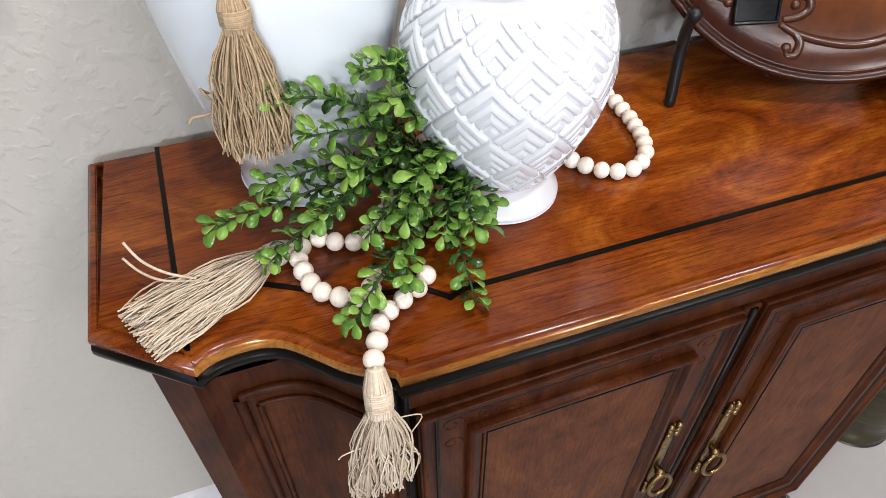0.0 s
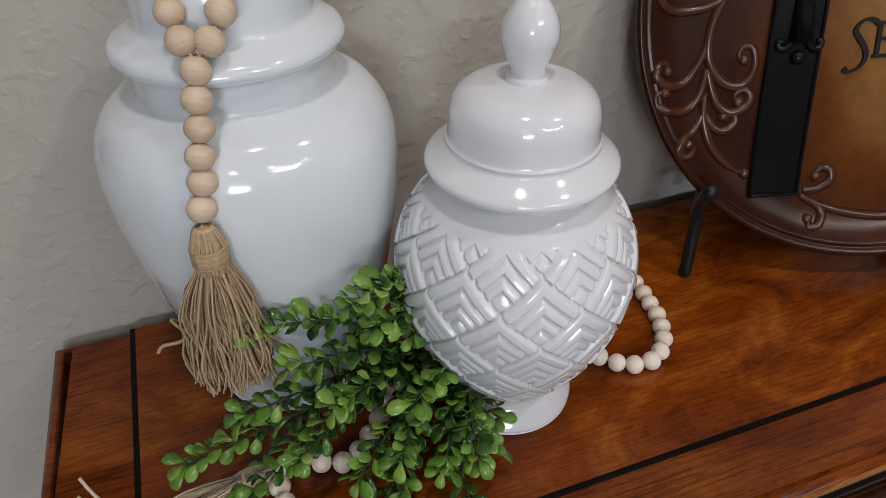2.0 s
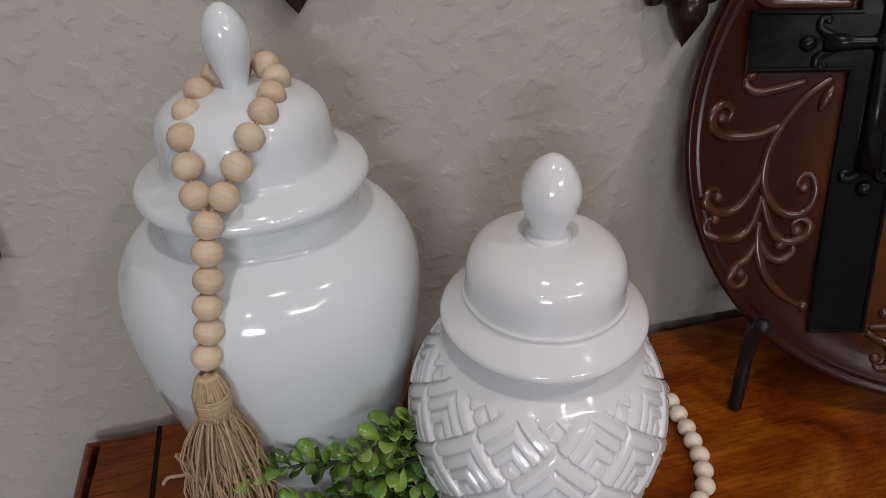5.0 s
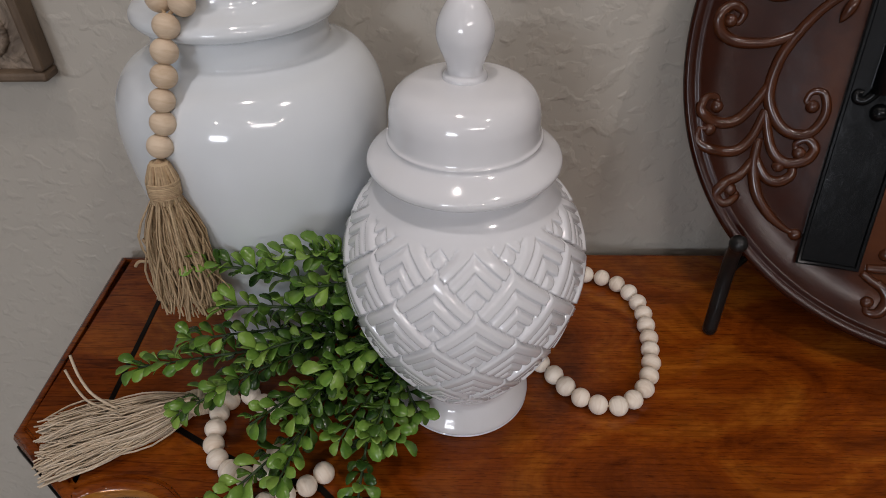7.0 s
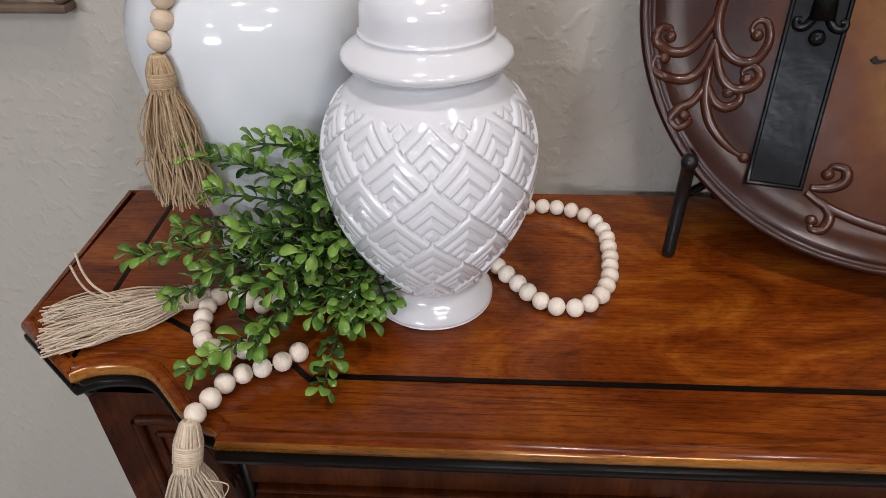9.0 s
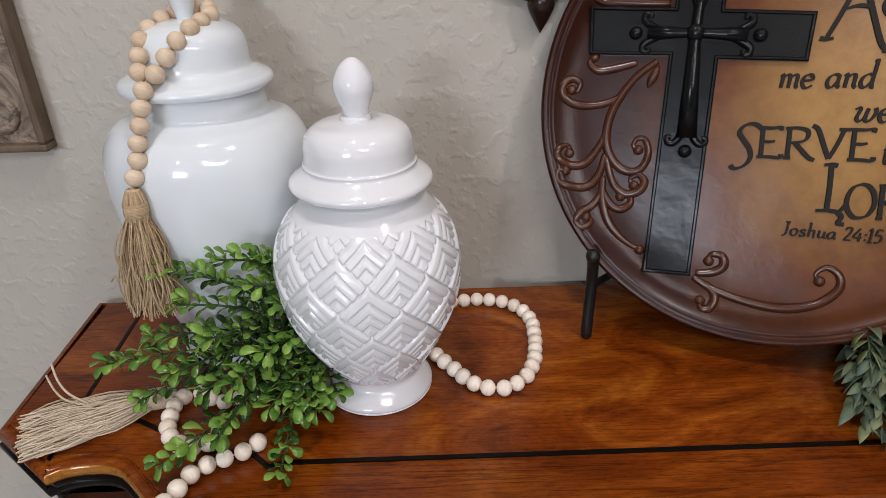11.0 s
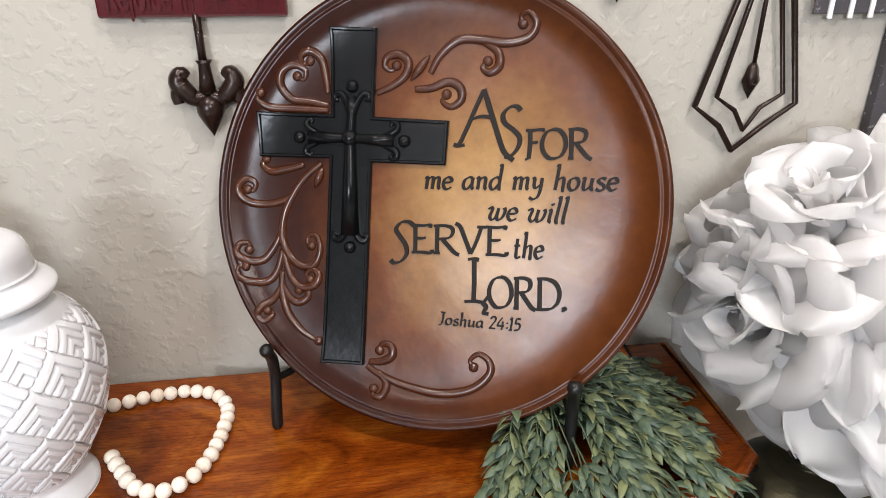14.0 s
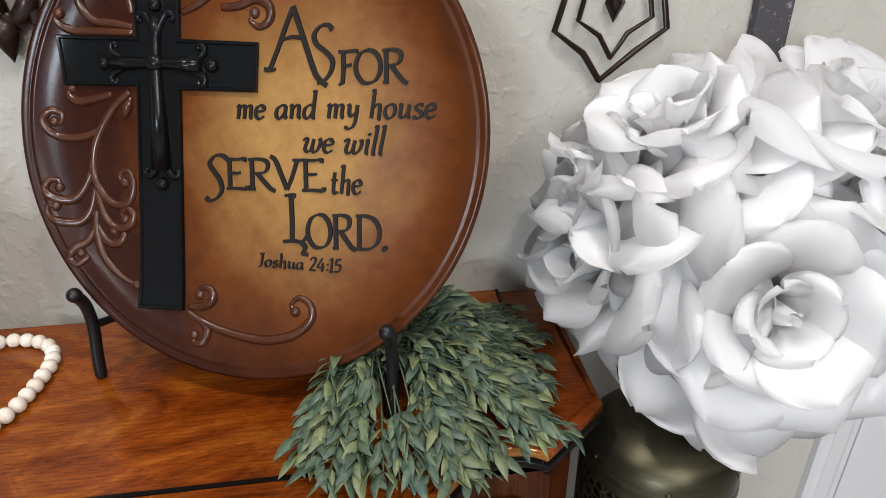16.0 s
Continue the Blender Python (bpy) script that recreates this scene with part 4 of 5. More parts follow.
vine((-114, 110), (-117, 128), (-121, 144), (-132, 152), (-142, 147), (-140, 139), (-133, 142))
vine((-113, 93), (-150, 94), (-176, 95), (-187, 102), (-184, 109))
vine((-62, 111), (-46, 118), (-33, 128), (-30, 141), (-40, 149), (-52, 146), (-54, 137), (-47, 133), (-42, 138))
vine((-7, 130), (3, 148), (21, 162), (44, 162), (69, 159), (89, 164), (96, 176), (89, 186), (81, 183), (83, 176))
vine((46, 160), (60, 150), (61, 137), (52, 131), (45, 136), (50, 142))
vine((-22, 115), (-6, 116), (11, 122), (23, 117), (25, 105), (15, 98), (6, 103), (10, 110))
vine((-65, -171), (-49, -180), (-20, -189), (15, -193), (46, -186), (64, -170), (64, -156), (53, -149), (44, -156), (48, -163))
vine((-63, -167), (-48, -165), (-38, -158), (-40, -148), (-50, -147), (-52, -154))
vine((-53, -176), (-43, -188), (-46, -200), (-55, -201), (-56, -194))
for a, b in (((-127, 13), (-118, 35)), ((-27, 123), (-8, 148))):
    bm = bmesh.new()
    A, B = Vector((*a, 0)) / 1000, Vector((*b, 0)) / 1000
    tube(bm, [A.lerp(B, k / 10) + Vector((0, 0, 0.0012)) for k in range(11)], lambda u: 0.0005 + 0.0042 * math.sin(math.pi * u) ** 0.8, 10)
    part("leaf", bm, M_VINE, plate)

# hand-cut letters: pen strokes on a unit em (capitals 100 high, small letters 52), swept with a slanted nib
GLYPHS = {}


def glyph(ch, advance, *strokes):
    GLYPHS[ch] = (advance, strokes)


glyph("F", 56, [(16, 0), (20, 50), (20, 98)], [(6, 97), (30, 97), (60, 99), (60, 92)], [(20, 55), (34, 55), (46, 57)], [(4, -4), (10, -2), (16, 2)])
glyph("O", 84, [(42, 100), (18, 90), (4, 60), (6, 28), (24, 3), (44, 0), (66, 10), (80, 40), (76, 74), (60, 95), (42, 100)])
glyph("R", 78, [(14, 0), (14, 98)], [(4, 97), (34, 99), (56, 92), (60, 74), (48, 56), (16, 50)], [(30, 50), (48, 26), (66, 4), (80, -4)], [(4, 1), (22, 1)])
glyph("D", 84, [(14, 0), (14, 98)], [(4, 98), (38, 98), (66, 86), (80, 56), (74, 24), (52, 4), (22, 0), (4, 1)])
glyph("E", 66, [(14, 0), (14, 98)], [(4, 98), (36, 97), (58, 100), (58, 90)], [(14, 52), (34, 52), (46, 55)], [(4, 1), (36, 2), (62, 0), (64, 12)])
glyph("V", 76, [(-10, 108), (4, 96), (20, 50), (36, 2)], [(36, 2), (52, 46), (66, 96)], [(54, 97), (80, 97)])
glyph("Z", 62, [(56, 108), (40, 118), (16, 104), (10, 82), (26, 62), (46, 42), (50, 12), (36, -18), (12, -34), (-6, -30), (-4, -22)])
glyph(".", 22, [(8, 4), (12, 8), (16, 4), (12, 1), (8, 4)])
glyph(":", 22, [(9, 12), (13, 16), (15, 12)], [(9, 52), (13, 56), (15, 52)])
glyph("J", 40, [(8, 98), (22, 99), (36, 98)], [(24, 98), (24, 40), (18, 4), (2, -8)])
glyph("m", 74, [(6, 44), (13, 51), (13, 0)], [(13, 38), (24, 50), (36, 47), (37, 0)], [(37, 38), (48, 50), (60, 47), (61, 10), (68, 1)])
glyph("e", 46, [(6, 27), (36, 32), (34, 46), (24, 52), (10, 44), (5, 24), (12, 5), (24, 0), (40, 10)])
glyph("a", 52, [(40, 48), (26, 52), (10, 40), (6, 18), (14, 2), (26, 4), (40, 26)], [(41, 51), (40, 12), (48, 1)])
glyph("n", 54, [(6, 44), (13, 51), (13, 0)], [(13, 36), (26, 50), (39, 47), (40, 10), (48, 1)])
glyph("d", 54, [(40, 48), (26, 52), (10, 40), (6, 18), (14, 2), (26, 4), (40, 26)], [(36, 98), (42, 102), (41, 12), (49, 1)])
glyph("y", 50, [(4, 48), (12, 50), (14, 20), (22, 8), (38, 22)], [(41, 51), (40, 0), (34, -28), (18, -40), (2, -32)])
glyph("h", 54, [(8, 96), (14, 102), (12, 0)], [(12, 36), (26, 50), (39, 47), (40, 0), (46, -2)])
glyph("o", 50, [(24, 52), (9, 42), (6, 18), (18, 0), (34, 6), (42, 28), (36, 48), (24, 52)])
glyph("u", 54, [(4, 48), (12, 50), (11, 14), (20, 1), (38, 18)], [(41, 51), (40, 10), (49, 1)])
glyph("s", 42, [(36, 46), (24, 52), (10, 44), (14, 32), (30, 22), (34, 8), (20, -1), (4, 6)])
glyph("w", 74, [(0, 44), (10, 52), (16, 44), (10, 14), (20, 0), (34, 14), (40, 50)], [(39, 46), (37, 12), (46, 0), (60, 14), (66, 40), (60, 53)])
glyph("i", 26, [(6, 46), (13, 51), (11, 8), (19, 0)], [(12, 70), (15, 75), (17, 71)])
glyph("l", 26, [(8, 97), (15, 102), (11, 8), (20, 0)])
glyph("t", 38, [(16, 80), (15, 12), (24, 0), (34, 8)], [(4, 51), (30, 52)])
glyph("2", 48, [(6, 78), (16, 98), (34, 94), (36, 70), (22, 36), (4, 2)], [(4, 3), (42, 3)])
glyph("4", 52, [(32, 98), (4, 32), (46, 32)], [(36, 64), (34, 0)])
glyph("1", 34, [(6, 84), (18, 98), (17, 0)], [(6, 1), (28, 1)])
glyph("5", 48, [(38, 97), (14, 97), (10, 58), (28, 60), (38, 38), (30, 8), (4, 4)])
glyph(" ", 34)


def pen_stroke(bm, pts, nib, z0, z1):
    """A flat raised ribbon whose width follows a slanted pen."""
    tops, feet = [], []
    n = len(pts)
    for i, p in enumerate(pts):
        d = (pts[min(i + 1, n - 1)] - pts[max(i - 1, 0)]).normalized()
        side = Vector((-d.y, d.x, 0))
        w = nib * (0.42 + 0.62 * abs(math.sin(math.atan2(d.y, d.x) - radians(28)))) / 2
        lift = dish_height(p.xy.length)
        tops.append([bm.verts.new((p.x + side.x * w * k, p.y + side.y * w * k, z1 + lift)) for k in (-0.85, 0.85)])
        feet.append([bm.verts.new((p.x + side.x * w * k, p.y + side.y * w * k, z0 + lift)) for k in (-1, 1)])
    for i in range(n - 1):
        bm.faces.new((tops[i][0], tops[i + 1][0], tops[i + 1][1], tops[i][1]))
        bm.faces.new((feet[i][0], feet[i + 1][0], tops[i + 1][0], tops[i][0]))
        bm.faces.new((tops[i][1], tops[i + 1][1], feet[i + 1][1], feet[i][1]))
    for i in (0, n - 1):
        bm.faces.new((feet[i][0], tops[i][0], tops[i][1], feet[i][1]))


def cut_word(text, p0, p1, cap, nib, slant=0.0):
    """A word from p0 to p1 along its baseline, in millimetres on the plate's face."""
    a, b = Vector((*p0, 0)) / 1000, Vector((*p1, 0)) / 1000
    along = (b - a).normalized()
    up = Vector((-along.y, along.x, 0))
    total = sum(GLYPHS[c][0] for c in text)
    sx, sy = (b - a).length / total, cap / 1000 / 100
    bm = bmesh.new()
    x, level = 0.0, 0
    for c in text:
        adv, strokes = GLYPHS[c]
        for st in strokes:
            pts = catmull([a + along * ((x + q[0]) * sx + slant * q[1] * sy) + up * (q[1] * sy) for q in st], 5)
            pen_stroke(bm, pts, nib / 1000, -0.0002, 0.0016 + 0.00005 * (level % 5))
            level += 1
        x += adv
    bmesh.ops.recalc_face_normals(bm, faces=bm.faces)
    return part("lettering", bm, M_INK, plate, smooth=False)


def cut_letter(nib, *strokes):
    bm = bmesh.new()
    for k, st in enumerate(strokes):
        pen_stroke(bm, catmull(mm(st), 6), nib / 1000, -0.0002, 0.0016 + 0.00006 * k)
    bmesh.ops.recalc_face_normals(bm, faces=bm.faces)
    return part("lettering", bm, M_INK, plate, smooth=False)


cut_letter(5.4, [(47, 114), (40, 98), (32, 78), (24, 60)], [(47, 115), (56, 90), (66, 62), (71, 53), (79, 47)], [(36, 86), (46, 89), (57, 88)], [(19, 61), (24, 60), (30, 61)])
cut_letter(5.2, [(84, 95), (80, 99), (73, 98), (67, 91), (69, 83), (78, 76), (84, 69), (83, 60), (77, 52), (70, 49)])
cut_word("FOR", (89, 49), (153, 51), 28, 4.6)
cut_word("me and my house", (-11, 16), (180, 21), 23, 3.7, 0.14)
cut_word("we will", (55, -12), (133, -12), 23.5, 3.7, 0.14)
cut_letter(5.0, [(-19, -22), (-25, -18), (-33, -19), (-38, -26), (-34, -33), (-28, -41), (-26, -50), (-31, -58), (-39, -61), (-43, -58)])
cut_word("ERVE", (-22, -49), (77, -47), 28.5, 4.6)
cut_word("the", (82, -49), (113, -48), 24, 3.6, 0.1)
cut_letter(5.2, [(44, -53), (45, -75), (45, -95)], [(38, -53), (44, -52), (49, -53)], [(36, -96), (46, -95), (55, -95), (60, -89)], [(54, -96), (58, -100), (56, -106), (61, -107)])
cut_word("ORD.", (60, -100), (138, -98), 31, 4.8)
cut_word("Joshua 24:15", (10, -121), (94, -122), 12.5, 2.2, 0.08)

stand = thing("plate_easel", "black wrought iron easel holding the plate", "plate stand")
for base, sgn in (((0.566, -0.108), 1), ((0.858, -0.2155), -1)):
    bx, by = base
    bm = bmesh.new()
    fw = Vector((p_n.x, p_n.y, 0)).normalized()
    ft = Vector((bx, by, 0))
    up = [ft + fw * 0.006 + Vector((0, 0, TOP + 0.0055)), ft + fw * 0.003 + Vector((0, 0, TOP + 0.03)), ft + fw * -0.002 + Vector((0, 0, TOP + 0.06)), ft + fw * 0.0 + Vector((0, 0, TOP + 0.085)), ft + fw * 0.009 + Vector((0, 0, TOP + 0.1015))]
    tube(bm, catmull(up, 5), 0.0060, 10)
    ball(bm, up[-1], 0.0074, 12, 8)
    ball(bm, up[0] + Vector((0, 0, 0.0006)), 0.0060, 10, 6)
    part("front_leg", bm, M_IRON, stand)
    bm = bmesh.new()
    j = up[2]
    back = j - fw * 0.075 + p_r * 0.03 * sgn
    tube(bm, catmull([j, j - fw * 0.02 + p_r * 0.006 * sgn + Vector((0, 0, -0.004)), j - fw * 0.05 + p_r * 0.02 * sgn + Vector((0, 0, -0.006)), back], 5), 0.0042, 8)
    part("plate_support", bm, M_IRON, stand)
    bm = bmesh.new()
    q = PC - p_n * 0.022 + p_r * (-0.11 * sgn) + p_u * 0.06
    tube(bm, catmull([back - Vector((0, 0, 0.035)), back, back.lerp(q, 0.5), q], 6), 0.0042, 8)
    part("upright", bm, M_IRON, stand)
bm = bmesh.new()
m1, m2 = PC - p_n * 0.024 + p_r * -0.085 + p_u * -0.05, PC - p_n * 0.024 + p_r * 0.085 + p_u * -0.05
tube(bm, [m1, m2], 0.004, 8)
part("crossbar", bm, M_IRON, stand)
bm = bmesh.new()
tube(bm, [m1.lerp(m2, 0.5), Vector((0.765, -0.020, TOP + 0.005))], 0.004, 8)
part("back_leg", bm, M_IRON, stand)

# ---- greenery ----


def leaf_mesh(name, length, width, material, pointed=False, cup=0.18, droop=0.15):
    bm = bmesh.new()
    rows = []
    prof = [(0.0, 0.08), (0.25, 0.32), (0.5, 0.78), (0.72, 1.0), (0.9, 0.78), (1.0, 0.22)] if not pointed else [(0.0, 0.12), (0.2, 0.62), (0.42, 1.0), (0.65, 0.82), (0.85, 0.42), (1.0, 0.03)]
    for t, w in prof:
        h = w * width / 2
        z = droop * length * (math.sin(t * math.pi) * 0.5 - t * t * 0.6)
        rows.append([bm.verts.new((-h, t * length, z + cup * h)), bm.verts.new((0, t * length, z)), bm.verts.new((h, t * length, z + cup * h))])
    for a, b in zip(rows, rows[1:]):
        for k in (0, 1):
            bm.faces.new((a[k], a[k + 1], b[k + 1], b[k]))
    ext = bmesh.ops.extrude_face_region(bm, geom=list(bm.faces))
    for v in [g for g in ext["geom"] if isinstance(g, bmesh.types.BMVert)]:
        v.co.z += 0.0005
    bmesh.ops.recalc_face_normals(bm, faces=bm.faces)
    return mesh_of(name, bm, material)


def aim(p, d, roll, s):
    """A leaf's pose at p, along d, rolled about it."""
    d = d.normalized()
    up = Vector((0, 0, 1)) if abs(d.z) < 0.95 else Vector((1, 0, 0))
    x = d.cross(up).normalized()
    z = x.cross(d)
    m = Matrix((x, d, z)).transposed().to_4x4()
    return Matrix.Translation(p) @ m @ Matrix.Rotation(roll, 4, "Y") @ Matrix.Diagonal((s, s, s, 1))


def join_meshes(name, items, material, parent, label=""):
    """Many posed copies of small meshes as one mesh."""
    verts, faces, n = [], [], 0
    for me, m in items:
        verts += [m @ v.co for v in me.vertices]
        faces += [[n + i for i in p.vertices] for p in me.polygons]
        n += len(me.vertices)
    me = bpy.data.meshes.new(name)
    me.from_pydata(verts, [], faces)
    me.materials.append(material)
    me.shade_smooth()
    ob = part(name, me, None, parent, label)
    ob["kind"] = "stuff"
    return ob


def island_copy(material, name):
    """The same leaf material, varied by mesh island in place of object."""
    m = material.copy()
    m.name = name
    t = m.node_tree
    g = t.nodes.new("ShaderNodeNewGeometry")
    for n in list(t.nodes):
        if n.type == "OBJECT_INFO":
            for l in list(n.outputs["Random"].links):
                t.links.new(g.outputs["Random Per Island"], l.to_socket)
            t.nodes.remove(n)
    return m


M_LEAF_J = island_copy(M_LEAF, "boxwood_leaf_mass")
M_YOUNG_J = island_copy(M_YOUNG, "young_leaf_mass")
M_SAGE_J = island_copy(M_SAGE, "sage_leaf_mass")

green = thing("boxwood_sprig", "bright green artificial boxwood sprig lying beside the jars", "greenery")
LEAVES = [leaf_mesh("leaf", l, w, M_LEAF, False, c, d) for l, w, c, d in ((0.0174, 0.0092, 0.3, 0.25), (0.0156, 0.0084, 0.4, -0.12), (0.0130, 0.0068, 0.25, 0.4))]
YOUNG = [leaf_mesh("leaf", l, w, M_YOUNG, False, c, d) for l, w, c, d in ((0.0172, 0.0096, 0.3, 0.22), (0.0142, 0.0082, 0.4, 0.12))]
rnd = random.Random(5)
root = Vector((0.296, -0.150, TOP + 0.030))
TIPS = [(0.222, -0.213, 0.962), (0.250, -0.187, 0.950), (0.236, -0.205, 0.930), (0.160, -0.190, 0.940), (0.180, -0.205, 0.915), (0.108, -0.208, 0.857), (0.150, -0.200, 0.878), (0.136, -0.229, 0.829),
        (0.176, -0.235, 0.865), (0.180, -0.303, 0.824), (0.205, -0.262, 0.862), (0.236, -0.258, 0.868), (0.225, -0.290, 0.838), (0.274, -0.300, 0.808), (0.262, -0.262, 0.845), (0.300, -0.252, 0.832),
        (0.314, -0.228, 0.829), (0.278, -0.215, 0.882), (0.262, -0.195, 0.905), (0.200, -0.225, 0.890), (0.285, -0.262, 0.850), (0.252, -0.232, 0.880)]
items = []
for tip in TIPS:
    tip = Vector(tip)
    mid = root.lerp(tip, 0.5) + Vector((rnd.uniform(-0.01, 0.01), rnd.uniform(-0.012, 0.004), 0.014 + 0.25 * max(0, tip.z - 0.87)))
    path = catmull([root, mid, tip], 14)
    bm = bmesh.new()
    tube(bm, path, lambda u: 0.0016 - 0.0008 * u, 5)
    st = part("stem", bm, M_STEM, green)
    length = sum((b - a).length for a, b in zip(path, path[1:]))
    turn = rnd.uniform(0, 6)
    nodes = spaced(path, 0.0078, length * 0.34)
    for k, (p, d) in enumerate(nodes):
        turn += 1.1
        near = k / max(1, len(nodes) - 1)
        n_leaf = 4 if near > 0.85 else 3
        for q in range(n_leaf):
            a = turn + q * 2 * math.pi / n_leaf
            x = d.orthogonal().normalized()
            y = d.cross(x)
            side = x * math.cos(a) + y * math.sin(a)
            out = (side * rnd.uniform(0.75, 1.15) + d * rnd.uniform(0.45, 1.0) * (0.7 + 0.6 * near) + Vector((0, 0, 0.25))).normalized()
            m = aim(p + side * 0.001, out, rnd.uniform(-0.7, 0.7), rnd.uniform(0.72, 1.08))
            if (m @ Vector((0, 0.012, 0))).z < TOP + 0.003:
                continue
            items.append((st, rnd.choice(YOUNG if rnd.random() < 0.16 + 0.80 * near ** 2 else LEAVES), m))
pick = set(rnd.sample(range(len(items)), min(295, len(items))))
for k, (st, me, m) in enumerate(items):
    if k in pick:
        ob = new("leaf", me)
        ob.parent = st
        ob.matrix_basis = m
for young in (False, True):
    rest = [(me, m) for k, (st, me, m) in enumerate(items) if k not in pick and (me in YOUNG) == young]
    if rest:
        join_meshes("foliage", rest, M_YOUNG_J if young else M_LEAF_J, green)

sage = thing("leaf_bunch", "grey-green dried leafy bunch lying under the plate", "greenery")
SAGE = [leaf_mesh("leaf", l, w, M_SAGE, True, 0.3, d) for l, w, d in ((0.030, 0.0098, 0.12), (0.026, 0.0104, 0.2), (0.022, 0.0082, 0.05))]
rnd = random.Random(9)
fan = Vector((0.850, -0.125, TOP + 0.020))
items = []
EDGE = [(0.765, -0.284), (0.795, -0.308), (0.83, -0.300), (0.869, -0.318), (0.911, -0.314), (0.955, -0.285), (1.002, -0.288), (1.005, -0.250), (1.010, -0.220), (1.005, -0.180), (1.028, -0.140), (1.02, -0.10), (1.006, -0.068), (0.96, -0.055), (0.915, -0.05), (0.775, -0.245), (0.785, -0.215)]
edge = [p.xy for p in catmull([(*e, 0) for e in EDGE[:15]], 3)] + [Vector(e) for e in EDGE[15:]]
for layer in range(2):
    for e in edge[::1 + layer]:
        reach = (1.0 if layer == 0 else 0.72) * rnd.uniform(0.9, 1.03)
        tip = Vector((fan.x + (e.x - fan.x) * reach, fan.y + (e.y - fan.y) * reach, TOP + (0.006 if layer == 0 else 0.026) + rnd.uniform(0, 0.010)))
        start = fan + Vector((rnd.uniform(-0.02, 0.02), rnd.uniform(-0.02, 0.02), rnd.uniform(-0.005, 0.012)))
        mid = start.lerp(tip, 0.55) + Vector((rnd.uniform(-0.01, 0.01), rnd.uniform(-0.01, 0.01), (0.020 if layer == 0 else 0.030)))
        path = catmull([start, mid, tip], 10)
        bm = bmesh.new()
        tube(bm, path, lambda u: 0.0013 - 0.0006 * u, 5)
        st = part("stem", bm, M_SAGESTEM, sage)
        length = sum((b - a).length for a, b in zip(path, path[1:]))
        nodes = spaced(path, 0.0096, length * 0.12)
        for k, (p, d) in enumerate(nodes):
            for s in (-1, 1):
                side = d.cross(Vector((0, 0, 1))).normalized() * s
                out = (d + side * rnd.uniform(0.15, 0.85) + Vector((0, 0, rnd.uniform(-0.12, 0.40)))).normalized()
                m = aim(p, out, s * rnd.uniform(-0.6, 0.9), rnd.uniform(0.65, 1.12))
                t = m @ Vector((0, 0.028, 0))
                on = t.x < 1.05 and t.y > -0.325
                if on and t.z < TOP + 0.004:
                    m = Matrix.Translation((0, 0, min(0.02, TOP + 0.005 - t.z))) @ m
                if abs(p.x - 0.858) < 0.018 and -0.25 < p.y < -0.19 and t.z > TOP + 0.012:
                    continue
                items.append((st, rnd.choice(SAGE), m))
pick = set(rnd.sample(range(len(items)), min(295, len(items))))
for k, (st, me, m) in enumerate(items):
    if k in pick:
        ob = new("leaf", me)
        ob.parent = st
        ob.matrix_basis = m
join_meshes("foliage", [(me, m) for k, (st, me, m) in enumerate(items) if k not in pick], M_SAGE_J, sage)

# ---- vase with roses ----
k = Mat("tarnished_bronze", 0.34, 0.85, (0.07, 0.065, 0.04))
_v = k.coords()
_z = k.coords((1, 1, 22))
k.colour(k.mix(k.noise(_z, 9, 5), (0.018, 0.018, 0.014), (0.12, 0.105, 0.06)))
k.rough(k.noise(_z, 30, 4), 0.22, 0.5)
k.bump(k.noise(_z, 60, 3), 0.2, 0.001)
M_VASE = k.m
k = Mat("pierced_bronze_band", 0.42, 0.8, (0.05, 0.045, 0.03))
_v = k.coords()
vor = k.node("ShaderNodeTexVoronoi", Scale=95.0)
vor.feature = "DISTANCE_TO_EDGE"
k.link(_v, vor.inputs["Vector"])
lace = k.ramp(vor.outputs["Distance"], [(0.06, (0.16, 0.14, 0.09)), (0.16, (0.010, 0.009, 0.008))])
k.colour(k.mix(0.7, lace, k.ramp(k.noise(_v, 50, 4), [(0.35, (0.03, 0.03, 0.02)), (0.7, (0.20, 0.18, 0.12))]), "OVERLAY"))
k.bump(vor.outputs["Distance"], 0.9, 0.004)
M_LACE = k.m
VX, VY = 1.146, -0.200
vase = thing("floor_vase", "tall dark bronze floor vase with pierced floral band", "vase", pose(VX, VY, 0) @ Matrix.Diagonal((1.13, 1.13, 1, 1)))
bm = bmesh.new()
lathe(bm, smooth_profile([(0.0, 0.001), (0.062, 0.001), (0.066, 0.006), (0.066, 0.02), (0.062, 0.04), (0.066, 0.10), (0.0705, 0.30)], 5), 64)
part("base", bm, M_VASE, vase)
bm = bmesh.new()
lathe(bm, [(0.0705, 0.30), (0.0725, 0.30), (0.0735, 0.31), (0.0745, 0.50), (0.0750, 0.685), (0.0735, 0.692)], 64)
part("pierced_band", bm, M_LACE, vase, "pierced bronze lace band")
bm = bmesh.new()
lathe(bm, smooth_profile([(0.0735, 0.6905), (0.0735, 0.700), (0.0722, 0.714), (0.067, 0.728), (0.055, 0.741), (0.036, 0.752), (0.023, 0.757), (0.0205, 0.760), (0.023, 0.764), (0.021, 0.765), (0.018, 0.757), (0.017, 0.70)], 5), 64)
part("shoulder", bm, M_VASE, vase, "brushed tarnished bronze shoulder")
for a in range(0, 360, 60):
    bm = bmesh.new()
    c = Vector((0.0705 * math.cos(radians(a + 10)), 0.0705 * math.sin(radians(a + 10)), 0.716))
    ball(bm, c, 0.0032, 10, 6)
    part("rivet", bm, M_VASE, vase)


